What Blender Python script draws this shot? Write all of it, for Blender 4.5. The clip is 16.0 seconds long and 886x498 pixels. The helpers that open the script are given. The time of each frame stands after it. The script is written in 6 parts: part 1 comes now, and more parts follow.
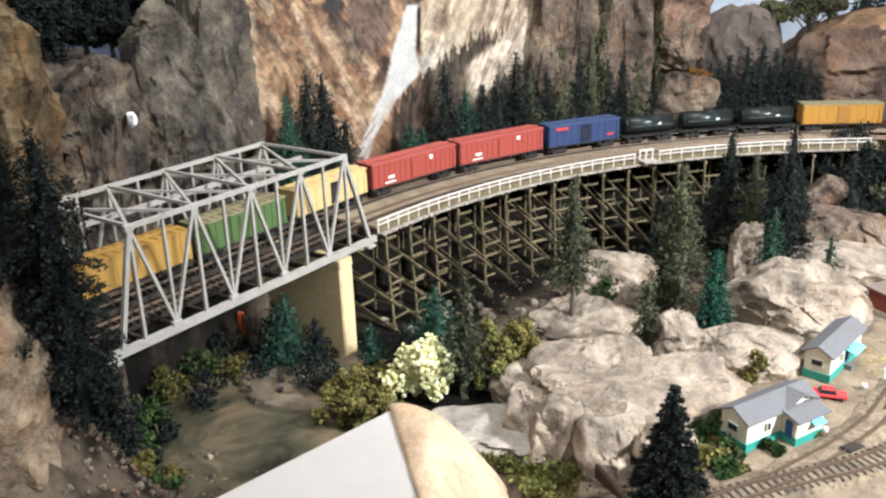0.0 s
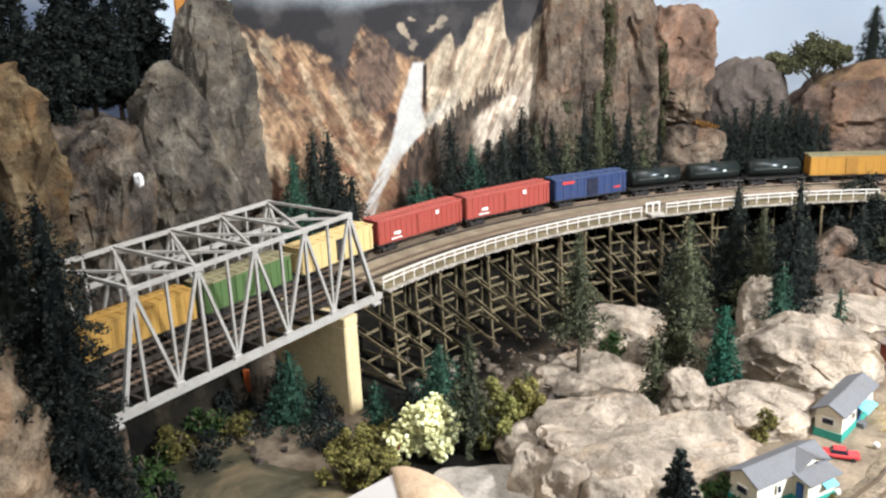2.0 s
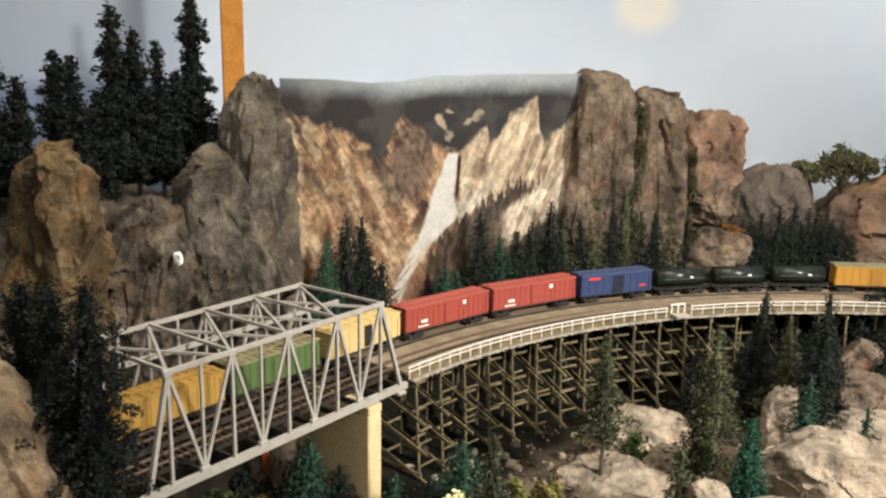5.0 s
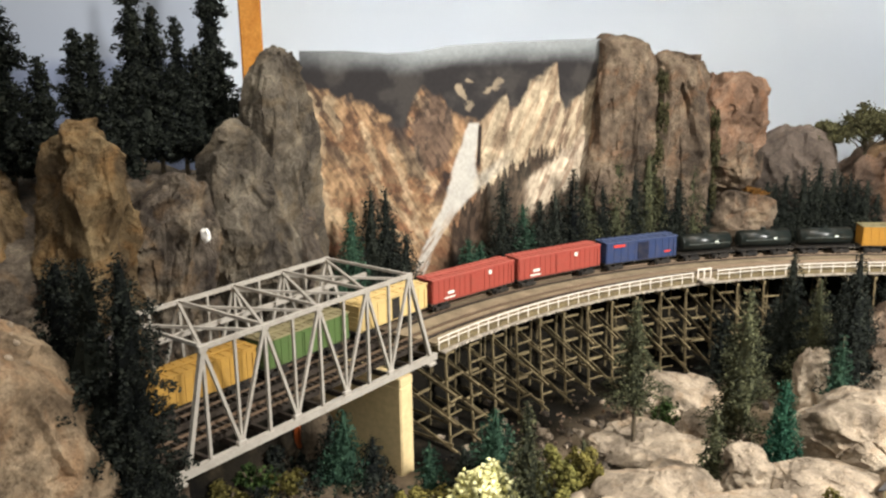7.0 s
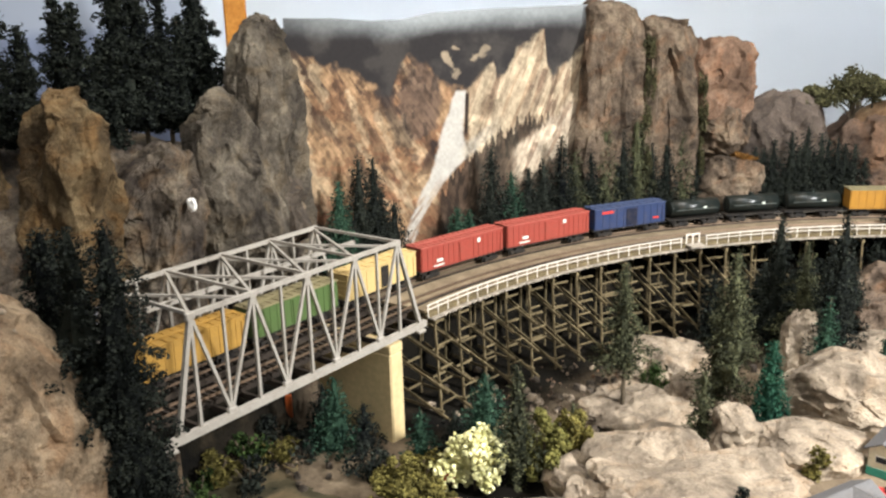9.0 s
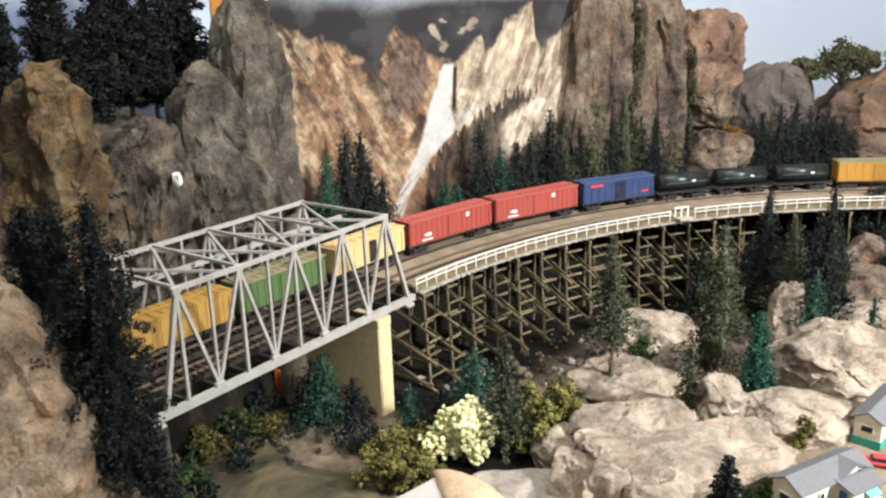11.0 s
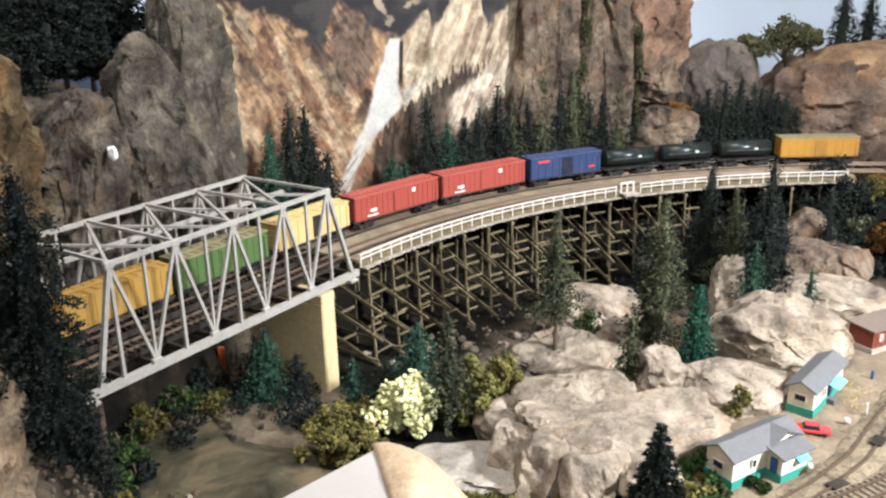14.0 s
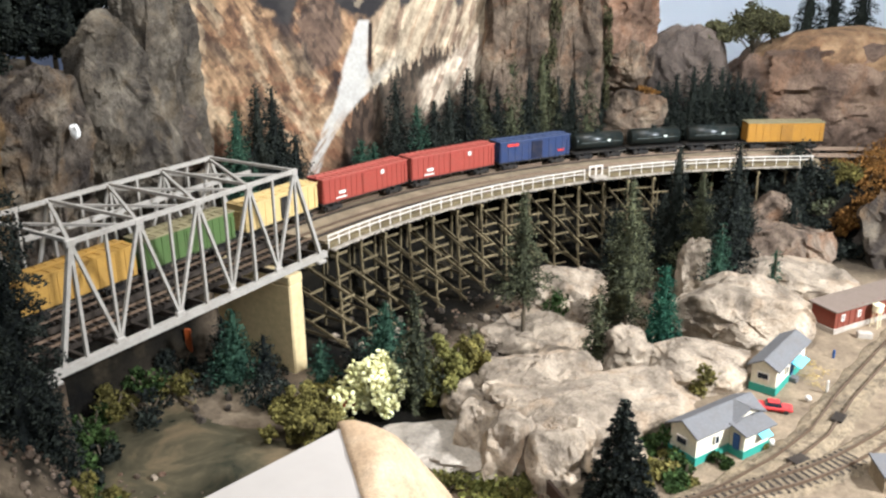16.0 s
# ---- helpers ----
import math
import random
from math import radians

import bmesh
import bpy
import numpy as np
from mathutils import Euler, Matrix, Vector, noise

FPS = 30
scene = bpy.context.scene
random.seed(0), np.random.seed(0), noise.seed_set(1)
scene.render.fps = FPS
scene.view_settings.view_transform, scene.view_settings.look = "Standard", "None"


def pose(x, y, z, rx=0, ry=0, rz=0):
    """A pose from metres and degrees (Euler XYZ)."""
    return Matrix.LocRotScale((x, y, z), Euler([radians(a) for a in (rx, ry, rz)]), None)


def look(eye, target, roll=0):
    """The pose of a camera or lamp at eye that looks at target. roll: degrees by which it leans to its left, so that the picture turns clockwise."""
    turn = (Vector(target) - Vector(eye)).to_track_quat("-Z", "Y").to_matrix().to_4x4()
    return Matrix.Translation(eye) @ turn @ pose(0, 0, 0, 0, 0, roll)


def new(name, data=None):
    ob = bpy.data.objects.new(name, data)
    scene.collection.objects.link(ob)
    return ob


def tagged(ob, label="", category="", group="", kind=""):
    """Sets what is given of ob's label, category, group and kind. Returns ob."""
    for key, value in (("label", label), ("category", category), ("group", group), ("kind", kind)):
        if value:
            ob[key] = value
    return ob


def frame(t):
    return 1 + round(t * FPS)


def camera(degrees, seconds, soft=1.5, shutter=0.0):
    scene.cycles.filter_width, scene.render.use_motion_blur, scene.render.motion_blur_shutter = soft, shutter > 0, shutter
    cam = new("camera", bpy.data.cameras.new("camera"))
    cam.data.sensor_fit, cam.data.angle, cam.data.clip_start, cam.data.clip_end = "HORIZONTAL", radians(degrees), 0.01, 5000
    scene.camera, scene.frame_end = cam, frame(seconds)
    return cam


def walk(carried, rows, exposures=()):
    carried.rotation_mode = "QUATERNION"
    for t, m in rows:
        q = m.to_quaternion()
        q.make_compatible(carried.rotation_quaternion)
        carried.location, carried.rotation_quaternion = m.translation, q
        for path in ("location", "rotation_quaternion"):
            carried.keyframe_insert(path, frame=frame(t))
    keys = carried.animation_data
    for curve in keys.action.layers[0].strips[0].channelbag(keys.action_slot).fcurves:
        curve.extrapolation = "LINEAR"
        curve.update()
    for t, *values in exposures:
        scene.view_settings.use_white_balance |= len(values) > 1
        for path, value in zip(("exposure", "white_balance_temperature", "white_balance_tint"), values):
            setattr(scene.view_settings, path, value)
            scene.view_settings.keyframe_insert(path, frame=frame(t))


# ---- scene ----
cam = camera(54.5, 16.0, soft=2.4)
PATH = [
    (0, (0.667, -0.408, 1.555), (-0.418, 1.127, 0.87), -1.7),
    (0.5, (0.667, -0.404, 1.557), (-0.424, 1.127, 0.876), -1.8),
    (1, (0.671, -0.4, 1.558), (-0.436, 1.128, 0.896), -2.1),
    (1.5, (0.672, -0.397, 1.559), (-0.448, 1.137, 0.933), -2.3),
    (2, (0.673, -0.397, 1.568), (-0.454, 1.148, 0.984), -2.3),
    (2.5, (0.671, -0.4, 1.576), (-0.459, 1.17, 1.067), -1.4),
    (3, (0.672, -0.399, 1.592), (-0.468, 1.185, 1.153), 0.1),
    (5.5, (0.644, -0.419, 1.596), (-0.526, 1.147, 1.174), 0.9),
    (6, (0.639, -0.422, 1.59), (-0.539, 1.135, 1.154), 0.2),
    (6.5, (0.638, -0.421, 1.589), (-0.548, 1.123, 1.131), -0.5),
    (7, (0.634, -0.421, 1.587), (-0.548, 1.12, 1.11), -0.8),
    (7.5, (0.634, -0.421, 1.583), (-0.544, 1.119, 1.092), -1.2),
    (8, (0.636, -0.42, 1.58), (-0.537, 1.119, 1.075), -1.5),
    (8.5, (0.639, -0.42, 1.579), (-0.529, 1.118, 1.059), -1.5),
    (9, (0.639, -0.42, 1.576), (-0.521, 1.121, 1.044), -1.5),
    (11.5, (0.643, -0.416, 1.567), (-0.482, 1.128, 0.978), -1.7),
    (12, (0.645, -0.415, 1.564), (-0.466, 1.138, 0.969), -1.6),
    (12.5, (0.652, -0.411, 1.565), (-0.45, 1.144, 0.959), -1.6),
    (13, (0.657, -0.408, 1.566), (-0.433, 1.152, 0.951), -1.5),
    (13.5, (0.655, -0.408, 1.563), (-0.413, 1.165, 0.944), -1.3),
    (14, (0.659, -0.405, 1.563), (-0.395, 1.174, 0.935), -1.2),
    (14.5, (0.659, -0.405, 1.564), (-0.374, 1.184, 0.926), -0.9),
    (15, (0.659, -0.406, 1.558), (-0.354, 1.196, 0.919), -0.8),
    (15.5, (0.666, -0.405, 1.558), (-0.338, 1.199, 0.908), -0.7),
    (16, (0.666, -0.404, 1.553), (-0.332, 1.201, 0.901), -0.6),
]
walk(cam, [(t, look(eye, target, roll)) for t, eye, target, roll in PATH],
     [(0, 0.16, 5850, 10), (2.3, 0.16, 5850, 10), (3, -0.06, 6250, 10), (5.5, -0.12, 6850, 10), (7, -0.02, 6800, 10), (9.5, 0.10, 6400, 10), (12, 0.20, 6000, 10), (16, 0.14, 5920, 10)])

# ---- world and lamps ----
world = bpy.data.worlds.new("world")
scene.world = world
world.use_nodes = True
world.node_tree.nodes["Background"].inputs[0].default_value = (0.9, 0.85, 0.8, 1)
world.node_tree.nodes["Background"].inputs[1].default_value = 0.05
scene.view_settings.exposure = 0.0


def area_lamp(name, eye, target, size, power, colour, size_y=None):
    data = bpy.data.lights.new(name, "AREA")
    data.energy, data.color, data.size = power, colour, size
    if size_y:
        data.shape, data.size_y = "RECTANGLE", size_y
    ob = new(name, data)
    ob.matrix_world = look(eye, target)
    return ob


def spot_lamp(name, eye, target, power, colour, angle, blend, radius):
    data = bpy.data.lights.new(name, "SPOT")
    data.energy, data.color, data.spot_size, data.spot_blend, data.shadow_soft_size = power, colour, radians(angle), blend, radius
    ob = new(name, data)
    ob.matrix_world = look(eye, target)
    return ob


spot_lamp("track_spotlight", (1.78, 0.37, 2.16), (0.31, 0.65, 1.19), 345, (0.955, 0.965, 0.97), 60, 1.0, 0.09)
# overhead fill from an added, unseen lamp
area_lamp("ceiling_fill", (0.25, 0.12, 2.7), (0.22, 0.25, 1.1), 0.8, 24, (1.0, 0.98, 0.95))
# two unseen lamps, added only to brighten the sky boards
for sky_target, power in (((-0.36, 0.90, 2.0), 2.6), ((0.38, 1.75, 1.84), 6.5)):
    area_lamp("backdrop_fill", (0.95, 0.30, 2.50), sky_target, 0.35, power, (0.97, 0.985, 1.0)).data.spread = radians(66)
# unseen frontal lamp, added to lift the darkest tones
area_lamp("room_fill", (1.5, -1.3, 2.7), (0.1, 1.0, 1.5), 1.2, 18, (0.90, 0.95, 1.0))

# ---- materials ----


def mat(name, rough=0.8, metal=0.0, spec=0.3):
    m = bpy.data.materials.new(name)
    m.use_nodes = True
    b = m.node_tree.nodes["Principled BSDF"]
    b.inputs["Roughness"].default_value = rough
    b.inputs["Metallic"].default_value = metal
    b.inputs["Specular IOR Level"].default_value = spec
    return m, m.node_tree.nodes, m.node_tree.links, b


def lin(r, g, b):
    return tuple(((c / 255 + 0.055) / 1.055) ** 2.4 if c > 10 else c / 255 / 12.92 for c in (r, g, b)) + (1,)


def coords(n, l, scale=(1, 1, 1), obj=True):
    tc = n.new("ShaderNodeTexCoord")
    mp = n.new("ShaderNodeMapping")
    mp.inputs["Scale"].default_value = scale
    l.new(tc.outputs["Object" if obj else "Generated"], mp.inputs["Vector"])
    return mp.outputs["Vector"]


def noise_node(n, l, vec, scale, detail=5, rough=0.6, dist=0.0):
    x = n.new("ShaderNodeTexNoise")
    x.inputs["Scale"].default_value, x.inputs["Detail"].default_value = scale, detail
    x.inputs["Roughness"].default_value, x.inputs["Distortion"].default_value = rough, dist
    l.new(vec, x.inputs["Vector"])
    return x.outputs["Fac"]


def ramp(n, l, fac, stops):
    r = n.new("ShaderNodeValToRGB")
    e = r.color_ramp.elements
    while len(e) < len(stops):
        e.new(0.5)
    for k, (p, c) in zip(e, stops):
        k.position, k.color = p, c
    l.new(fac, r.inputs["Fac"])
    return r.outputs["Color"]


def mix(n, l, fac, a, b, kind="MIX"):
    x = n.new("ShaderNodeMix")
    x.data_type, x.blend_type = "RGBA", kind
    for sock, v in ((x.inputs[0], fac), (x.inputs[6], a), (x.inputs[7], b)):
        if hasattr(v, "links"):
            l.new(v, sock)
        else:
            sock.default_value = v
    return x.outputs[2]


def bump(n, l, b, height, strength, distance):
    x = n.new("ShaderNodeBump")
    x.inputs["Strength"].default_value, x.inputs["Distance"].default_value = strength, distance
    l.new(height, x.inputs["Height"])
    l.new(x.outputs["Normal"], b.inputs["Normal"])


def rand(n):
    return n.new("ShaderNodeObjectInfo").outputs["Random"]


def rock_mat(name, dark, mid, light, stain, stain_amount, scale=1.0, strata=1.0, crack=0.8, relief=1.0, grain=0.75):
    m, n, l, b = mat(name, 0.92, spec=0.15)
    vec = coords(n, l)
    vz = coords(n, l, (1, 1, strata))
    big = noise_node(n, l, vec, 14 * scale, 6, 0.62, 0.4)
    fine = noise_node(n, l, vz, 70 * scale, 8, 0.7)
    grit = noise_node(n, l, vec, 420 * scale, 3, 0.6)
    c = ramp(n, l, big, [(0.36, dark), (0.5, mid), (0.63, light)])
    f = ramp(n, l, fine, [(0.34, (0.30, 0.29, 0.28, 1)), (0.5, (0.95, 0.95, 0.95, 1)), (0.66, (1.25, 1.22, 1.16, 1))])
    c = mix(n, l, grain, c, f, "MULTIPLY")
    st = ramp(n, l, noise_node(n, l, vec, 24 * scale, 5, 0.6, 0.8), [(0.5, (0, 0, 0, 1)), (0.66, (stain_amount,) * 3 + (1,))])
    c = mix(n, l, st, c, stain)
    veins = noise_node(n, l, vz, 30 * scale, 6, 0.62, 1.2)
    vr = ramp(n, l, veins, [(0.478, (1, 1, 1, 1)), (0.5, (0.38, 0.36, 0.34, 1)), (0.522, (1, 1, 1, 1))])
    c = mix(n, l, crack, c, vr, "MULTIPLY")
    g = ramp(n, l, grit, [(0.35, (0.72, 0.72, 0.72, 1)), (0.65, (1.12, 1.12, 1.12, 1))])
    c = mix(n, l, 0.6, c, g, "MULTIPLY")
    l.new(c, b.inputs["Base Color"])
    add = n.new("ShaderNodeMath")
    add.operation = "MULTIPLY_ADD"
    l.new(grit, add.inputs[0])
    add.inputs[1].default_value = 0.25
    l.new(fine, add.inputs[2])
    lump = n.new("ShaderNodeMath")
    lump.operation = "MULTIPLY_ADD"
    l.new(noise_node(n, l, vz, 38 * scale, 4, 0.6), lump.inputs[0])
    lump.inputs[1].default_value = 1.6
    l.new(add.outputs[0], lump.inputs[2])
    bump(n, l, b, lump.outputs[0], relief, 0.008 / scale)
    return m


def paint_mat(name, colour, rough=0.55, wear=0.25, metal=0.0, scale=60.0, dirt=(0.12, 0.09, 0.06, 1)):
    m, n, l, b = mat(name, rough, metal)
    vec = coords(n, l)
    f = noise_node(n, l, vec, scale, 6, 0.65)
    g = noise_node(n, l, vec, scale * 6, 3, 0.6)
    r = ramp(n, l, f, [(0.45, (0, 0, 0, 1)), (0.75, (wear,) * 3 + (1,))])
    c = mix(n, l, r, colour, dirt)
    t = ramp(n, l, g, [(0.3, (0.86, 0.86, 0.86, 1)), (0.7, (1.06, 1.06, 1.06, 1))])
    c = mix(n, l, 1.0, c, t, "MULTIPLY")
    l.new(c, b.inputs["Base Color"])
    bump(n, l, b, g, 0.25, 0.0006)
    return m


def wood_mat(name, dark, light, scale=1.0, rough=0.85):
    m, n, l, b = mat(name, rough, spec=0.2)
    vec = coords(n, l)
    f = noise_node(n, l, vec, 40 * scale, 6, 0.7)
    g = noise_node(n, l, vec, 300 * scale, 4, 0.6)
    c = ramp(n, l, f, [(0.3, dark), (0.7, light)])
    t = ramp(n, l, g, [(0.3, (0.7, 0.7, 0.7, 1)), (0.7, (1.15, 1.15, 1.15, 1))])
    c = mix(n, l, 0.8, c, t, "MULTIPLY")
    rr = n.new("ShaderNodeMapRange")
    rr.inputs["To Min"].default_value, rr.inputs["To Max"].default_value = 0.75, 1.2
    l.new(rand(n), rr.inputs["Value"])
    hsv = n.new("ShaderNodeHueSaturation")
    l.new(rr.outputs["Result"], hsv.inputs["Value"])
    l.new(c, hsv.inputs["Color"])
    l.new(hsv.outputs["Color"], b.inputs["Base Color"])
    bump(n, l, b, g, 0.5, 0.0008)
    return m


def leaf_mat(name, dark, light, rough=0.85):
    m, n, l, b = mat(name, rough, spec=0.04)
    geo = n.new("ShaderNodeNewGeometry")
    c = ramp(n, l, geo.outputs["Random Per Island"], [(0.0, dark), (0.75, light), (1.0, tuple(min(1, v * 1.5) for v in light[:3]) + (1,))])
    f = noise_node(n, l, coords(n, l), 45, 3, 0.6)
    t = ramp(n, l, f, [(0.3, (0.55, 0.55, 0.6, 1)), (0.7, (1.25, 1.2, 1.1, 1))])
    c = mix(n, l, 0.9, c, t, "MULTIPLY")
    l.new(c, b.inputs["Base Color"])
    return m


M_GREYROCK = rock_mat("pale grey rock", lin(122, 109, 94), lin(165, 149, 129), lin(190, 173, 151), lin(160, 131, 99), 0.4, 0.8, 1.0, 0.4, 0.75, 0.5)
M_CLIFF = rock_mat("grey brown cliff rock", lin(62, 55, 50), lin(98, 88, 77), lin(136, 124, 106), lin(128, 100, 68), 0.45, 0.9, 1.0, 0.6, 1.0, 0.65)
M_COLUMN = rock_mat("brown column rock", lin(68, 59, 50), lin(108, 93, 78), lin(138, 122, 102), lin(134, 96, 66), 0.4, 0.9, 0.9, 0.7, 1.0, 0.6)
M_RED = rock_mat("reddish column rock", lin(84, 66, 53), lin(122, 97, 79), lin(146, 121, 101), lin(142, 98, 68), 0.45, 0.7, 0.6, 0.5, 0.8, 0.5)
M_OCHRE = rock_mat("ochre cliff rock", lin(76, 63, 48), lin(118, 99, 72), lin(152, 131, 98), lin(142, 104, 60), 0.5, 0.9, 1.0, 0.6, 1.0, 0.6)
M_GREYCLIFF = rock_mat("grey cliff rock", lin(62, 56, 50), lin(97, 89, 78), lin(134, 124, 108), lin(118, 100, 74), 0.4, 0.9, 1.0, 0.6, 1.0, 0.65)
M_TANROCK = rock_mat("tan rock", lin(94, 79, 67), lin(132, 114, 97), lin(160, 143, 124), lin(138, 96, 64), 0.5, 0.9)
M_SLATE = rock_mat("plain grey rock", lin(76, 67, 60), lin(98, 87, 78), lin(114, 102, 91), lin(112, 92, 74), 0.25, 0.6, 1.0, 0.25, 0.6, 0.4)
M_BANKROCK = rock_mat("stained tan bank rock", lin(124, 106, 86), lin(160, 138, 112), lin(188, 166, 138), lin(158, 112, 72), 0.4, 0.9, 1.0, 0.4, 0.9)
M_SLAB = rock_mat("pale grey slab", lin(132, 122, 109), lin(163, 152, 137), lin(180, 168, 153), lin(146, 127, 104), 0.2, 0.7, 1.0, 0.12, 0.4, 0.35)
M_HILL = rock_mat("hill rock", lin(74, 61, 52), lin(110, 91, 77), lin(136, 114, 95), lin(132, 96, 68), 0.45, 0.6, 1.0, 0.5, 0.8, 0.55)
M_HILLEARTH = rock_mat("tan hill earth", lin(100, 78, 58), lin(136, 108, 80), lin(158, 130, 98), lin(116, 82, 56), 0.45, 0.9, 1.0, 0.3, 0.6, 0.45)
M_STEEL = paint_mat("silver bridge paint", lin(166, 159, 148), 0.5, 0.35, 0.0, 50)
M_RAILING = paint_mat("off white railing paint", lin(226, 218, 204), 0.6, 0.25, 0.0, 80)
M_DECK = wood_mat("weathered deck timber", lin(122, 106, 84), lin(170, 152, 124))
M_EDGE = wood_mat("bleached edge timber", lin(150, 138, 122), lin(206, 194, 178))
M_TRESTLE = wood_mat("brown trestle timber", lin(86, 75, 54), lin(142, 126, 94))
M_TIE = wood_mat("dark sleeper timber", lin(38, 33, 29), lin(68, 59, 50), 2.0)
M_PIER = paint_mat("cream pier plaster", lin(214, 190, 142), 0.85, 0.12, 0.0, 25)
M_CONIFER = leaf_mat("dark conifer needles", lin(20, 23, 24), lin(45, 49, 43))
M_CONIFER2 = leaf_mat("grey green needles", lin(36, 40, 34), lin(82, 84, 62))
M_TEAL = leaf_mat("teal green needles", lin(24, 52, 43), lin(50, 86, 68))
M_TEAL2 = leaf_mat("dull blue green needles", lin(27, 46, 39), lin(56, 80, 64))
M_OLIVE = leaf_mat("olive leaves", lin(66, 62, 34), lin(108, 101, 56))
M_YELLOW = leaf_mat("yellow green leaves", lin(66, 66, 35), lin(112, 109, 62))
M_CREAM = leaf_mat("cream blossom", lin(184, 182, 120), lin(226, 222, 168))
M_GREEN = leaf_mat("green leaves", lin(32, 46, 26), lin(66, 84, 46))
M_MOSS = leaf_mat("bright green moss", lin(84, 88, 44), lin(134, 134, 76))
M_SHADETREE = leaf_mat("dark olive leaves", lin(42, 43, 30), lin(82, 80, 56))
M_AUTUMN = leaf_mat("orange autumn leaves", lin(80, 58, 31), lin(122, 87, 46))
M_PINK = leaf_mat("pink blossom", lin(170, 86, 66), lin(224, 140, 112))
M_BARK = wood_mat("grey brown bark", lin(58, 50, 40), lin(104, 92, 74), 2.0)

# ---- mesh helpers ----


def finish(name, bm, material, smooth=False):
    me = bpy.data.meshes.new(name)
    bm.to_mesh(me)
    bm.free()
    for m in material if isinstance(material, (list, tuple)) else [material]:
        me.materials.append(m)
    if smooth:
        me.polygons.foreach_set("use_smooth", [True] * len(me.polygons))
    return me


def part(name, bm, material, parent=None, label="", smooth=False):
    ob = new(name, finish(name, bm, material, smooth))
    if parent is not None:
        ob.parent = parent
    return tagged(ob, label)


def mesh_part(name, verts, faces, material, parent=None, label="", smooth=False):
    me = bpy.data.meshes.new(name)
    me.from_pydata([tuple(v) for v in verts], [], [tuple(f) for f in faces])
    me.materials.append(material)
    if smooth:
        me.polygons.foreach_set("use_smooth", [True] * len(me.polygons))
    ob = new(name, me)
    if parent is not None:
        ob.parent = parent
    return tagged(ob, label)


def base(name, m, label, category, group="", kind=""):
    ob = new(name)
    ob.empty_display_size = 0.02
    ob.matrix_basis = m
    return tagged(ob, label, category, group, kind)


def add_box(bm, size, m=Matrix.Identity(4), bevel=0.0):
    r = bmesh.ops.create_cube(bm, size=1.0, matrix=m @ Matrix.Diagonal((*size, 1)))
    if bevel:
        es = list({e for v in r["verts"] for e in v.link_edges})
        bmesh.ops.bevel(bm, geom=es, offset=bevel, segments=1, affect="EDGES")
    return r


def box_bm(size, m=Matrix.Identity(4), bevel=0.0):
    bm = bmesh.new()
    add_box(bm, size, m, bevel)
    return bm


def add_beam(bm, a, b, w, h, up=(0, 0, 1)):
    """A squared timber or bar from a to b, w wide and h high."""
    a, b = Vector(a), Vector(b)
    d = b - a
    y = d.normalized()
    x = y.cross(Vector(up))
    x = x.normalized() if x.length > 1e-4 else Vector((1, 0, 0))
    z = x.cross(y)
    m = Matrix((x, y, z)).transposed().to_4x4()
    m.translation = (a + b) / 2
    bmesh.ops.create_cube(bm, size=1.0, matrix=m @ Matrix.Diagonal((w, d.length, h, 1)))


def beam_bm(a, b, w, h, up=(0, 0, 1)):
    bm = bmesh.new()
    add_beam(bm, a, b, w, h, up)
    return bm


CX, CY = 0.9, 0.38  # centre of the curve of the trestle


def arc(r, degrees, z=0.0):
    a = radians(degrees)
    return Vector((CX - r * math.cos(a), CY + r * math.sin(a), z))


def sweep(bm, r, z, w, h, a0, a1, n):
    """A squared bar bent along the curve."""
    rings = []
    for i in range(n + 1):
        a = a0 + (a1 - a0) * i / n
        rings.append([bm.verts.new(arc(r + dr, a, z + dz)) for dr, dz in ((-w / 2, -h / 2), (w / 2, -h / 2), (w / 2, h / 2), (-w / 2, h / 2))])
    for p, q in zip(rings, rings[1:]):
        for k in range(4):
            bm.faces.new((p[k], p[(k + 1) % 4], q[(k + 1) % 4], q[k]))
    bm.faces.new(rings[0][::-1])
    bm.faces.new(rings[-1])
    bmesh.ops.recalc_face_normals(bm, faces=bm.faces)


def smoothstep(a, b, x):
    t = min(1, max(0, (x - a) / (b - a)))
    return t * t * (3 - 2 * t)


BALLS = {}


def ball(sub):
    """Directions and triangles of an icosphere, kept for reuse."""
    if sub not in BALLS:
        bm = bmesh.new()
        bmesh.ops.create_icosphere(bm, subdivisions=sub, radius=1.0)
        d = np.array([v.co[:] for v in bm.verts])
        BALLS[sub] = d / np.linalg.norm(d, axis=1)[:, None], np.array([[v.index for v in f.verts] for f in bm.faces])
        bm.free()
    return BALLS[sub]


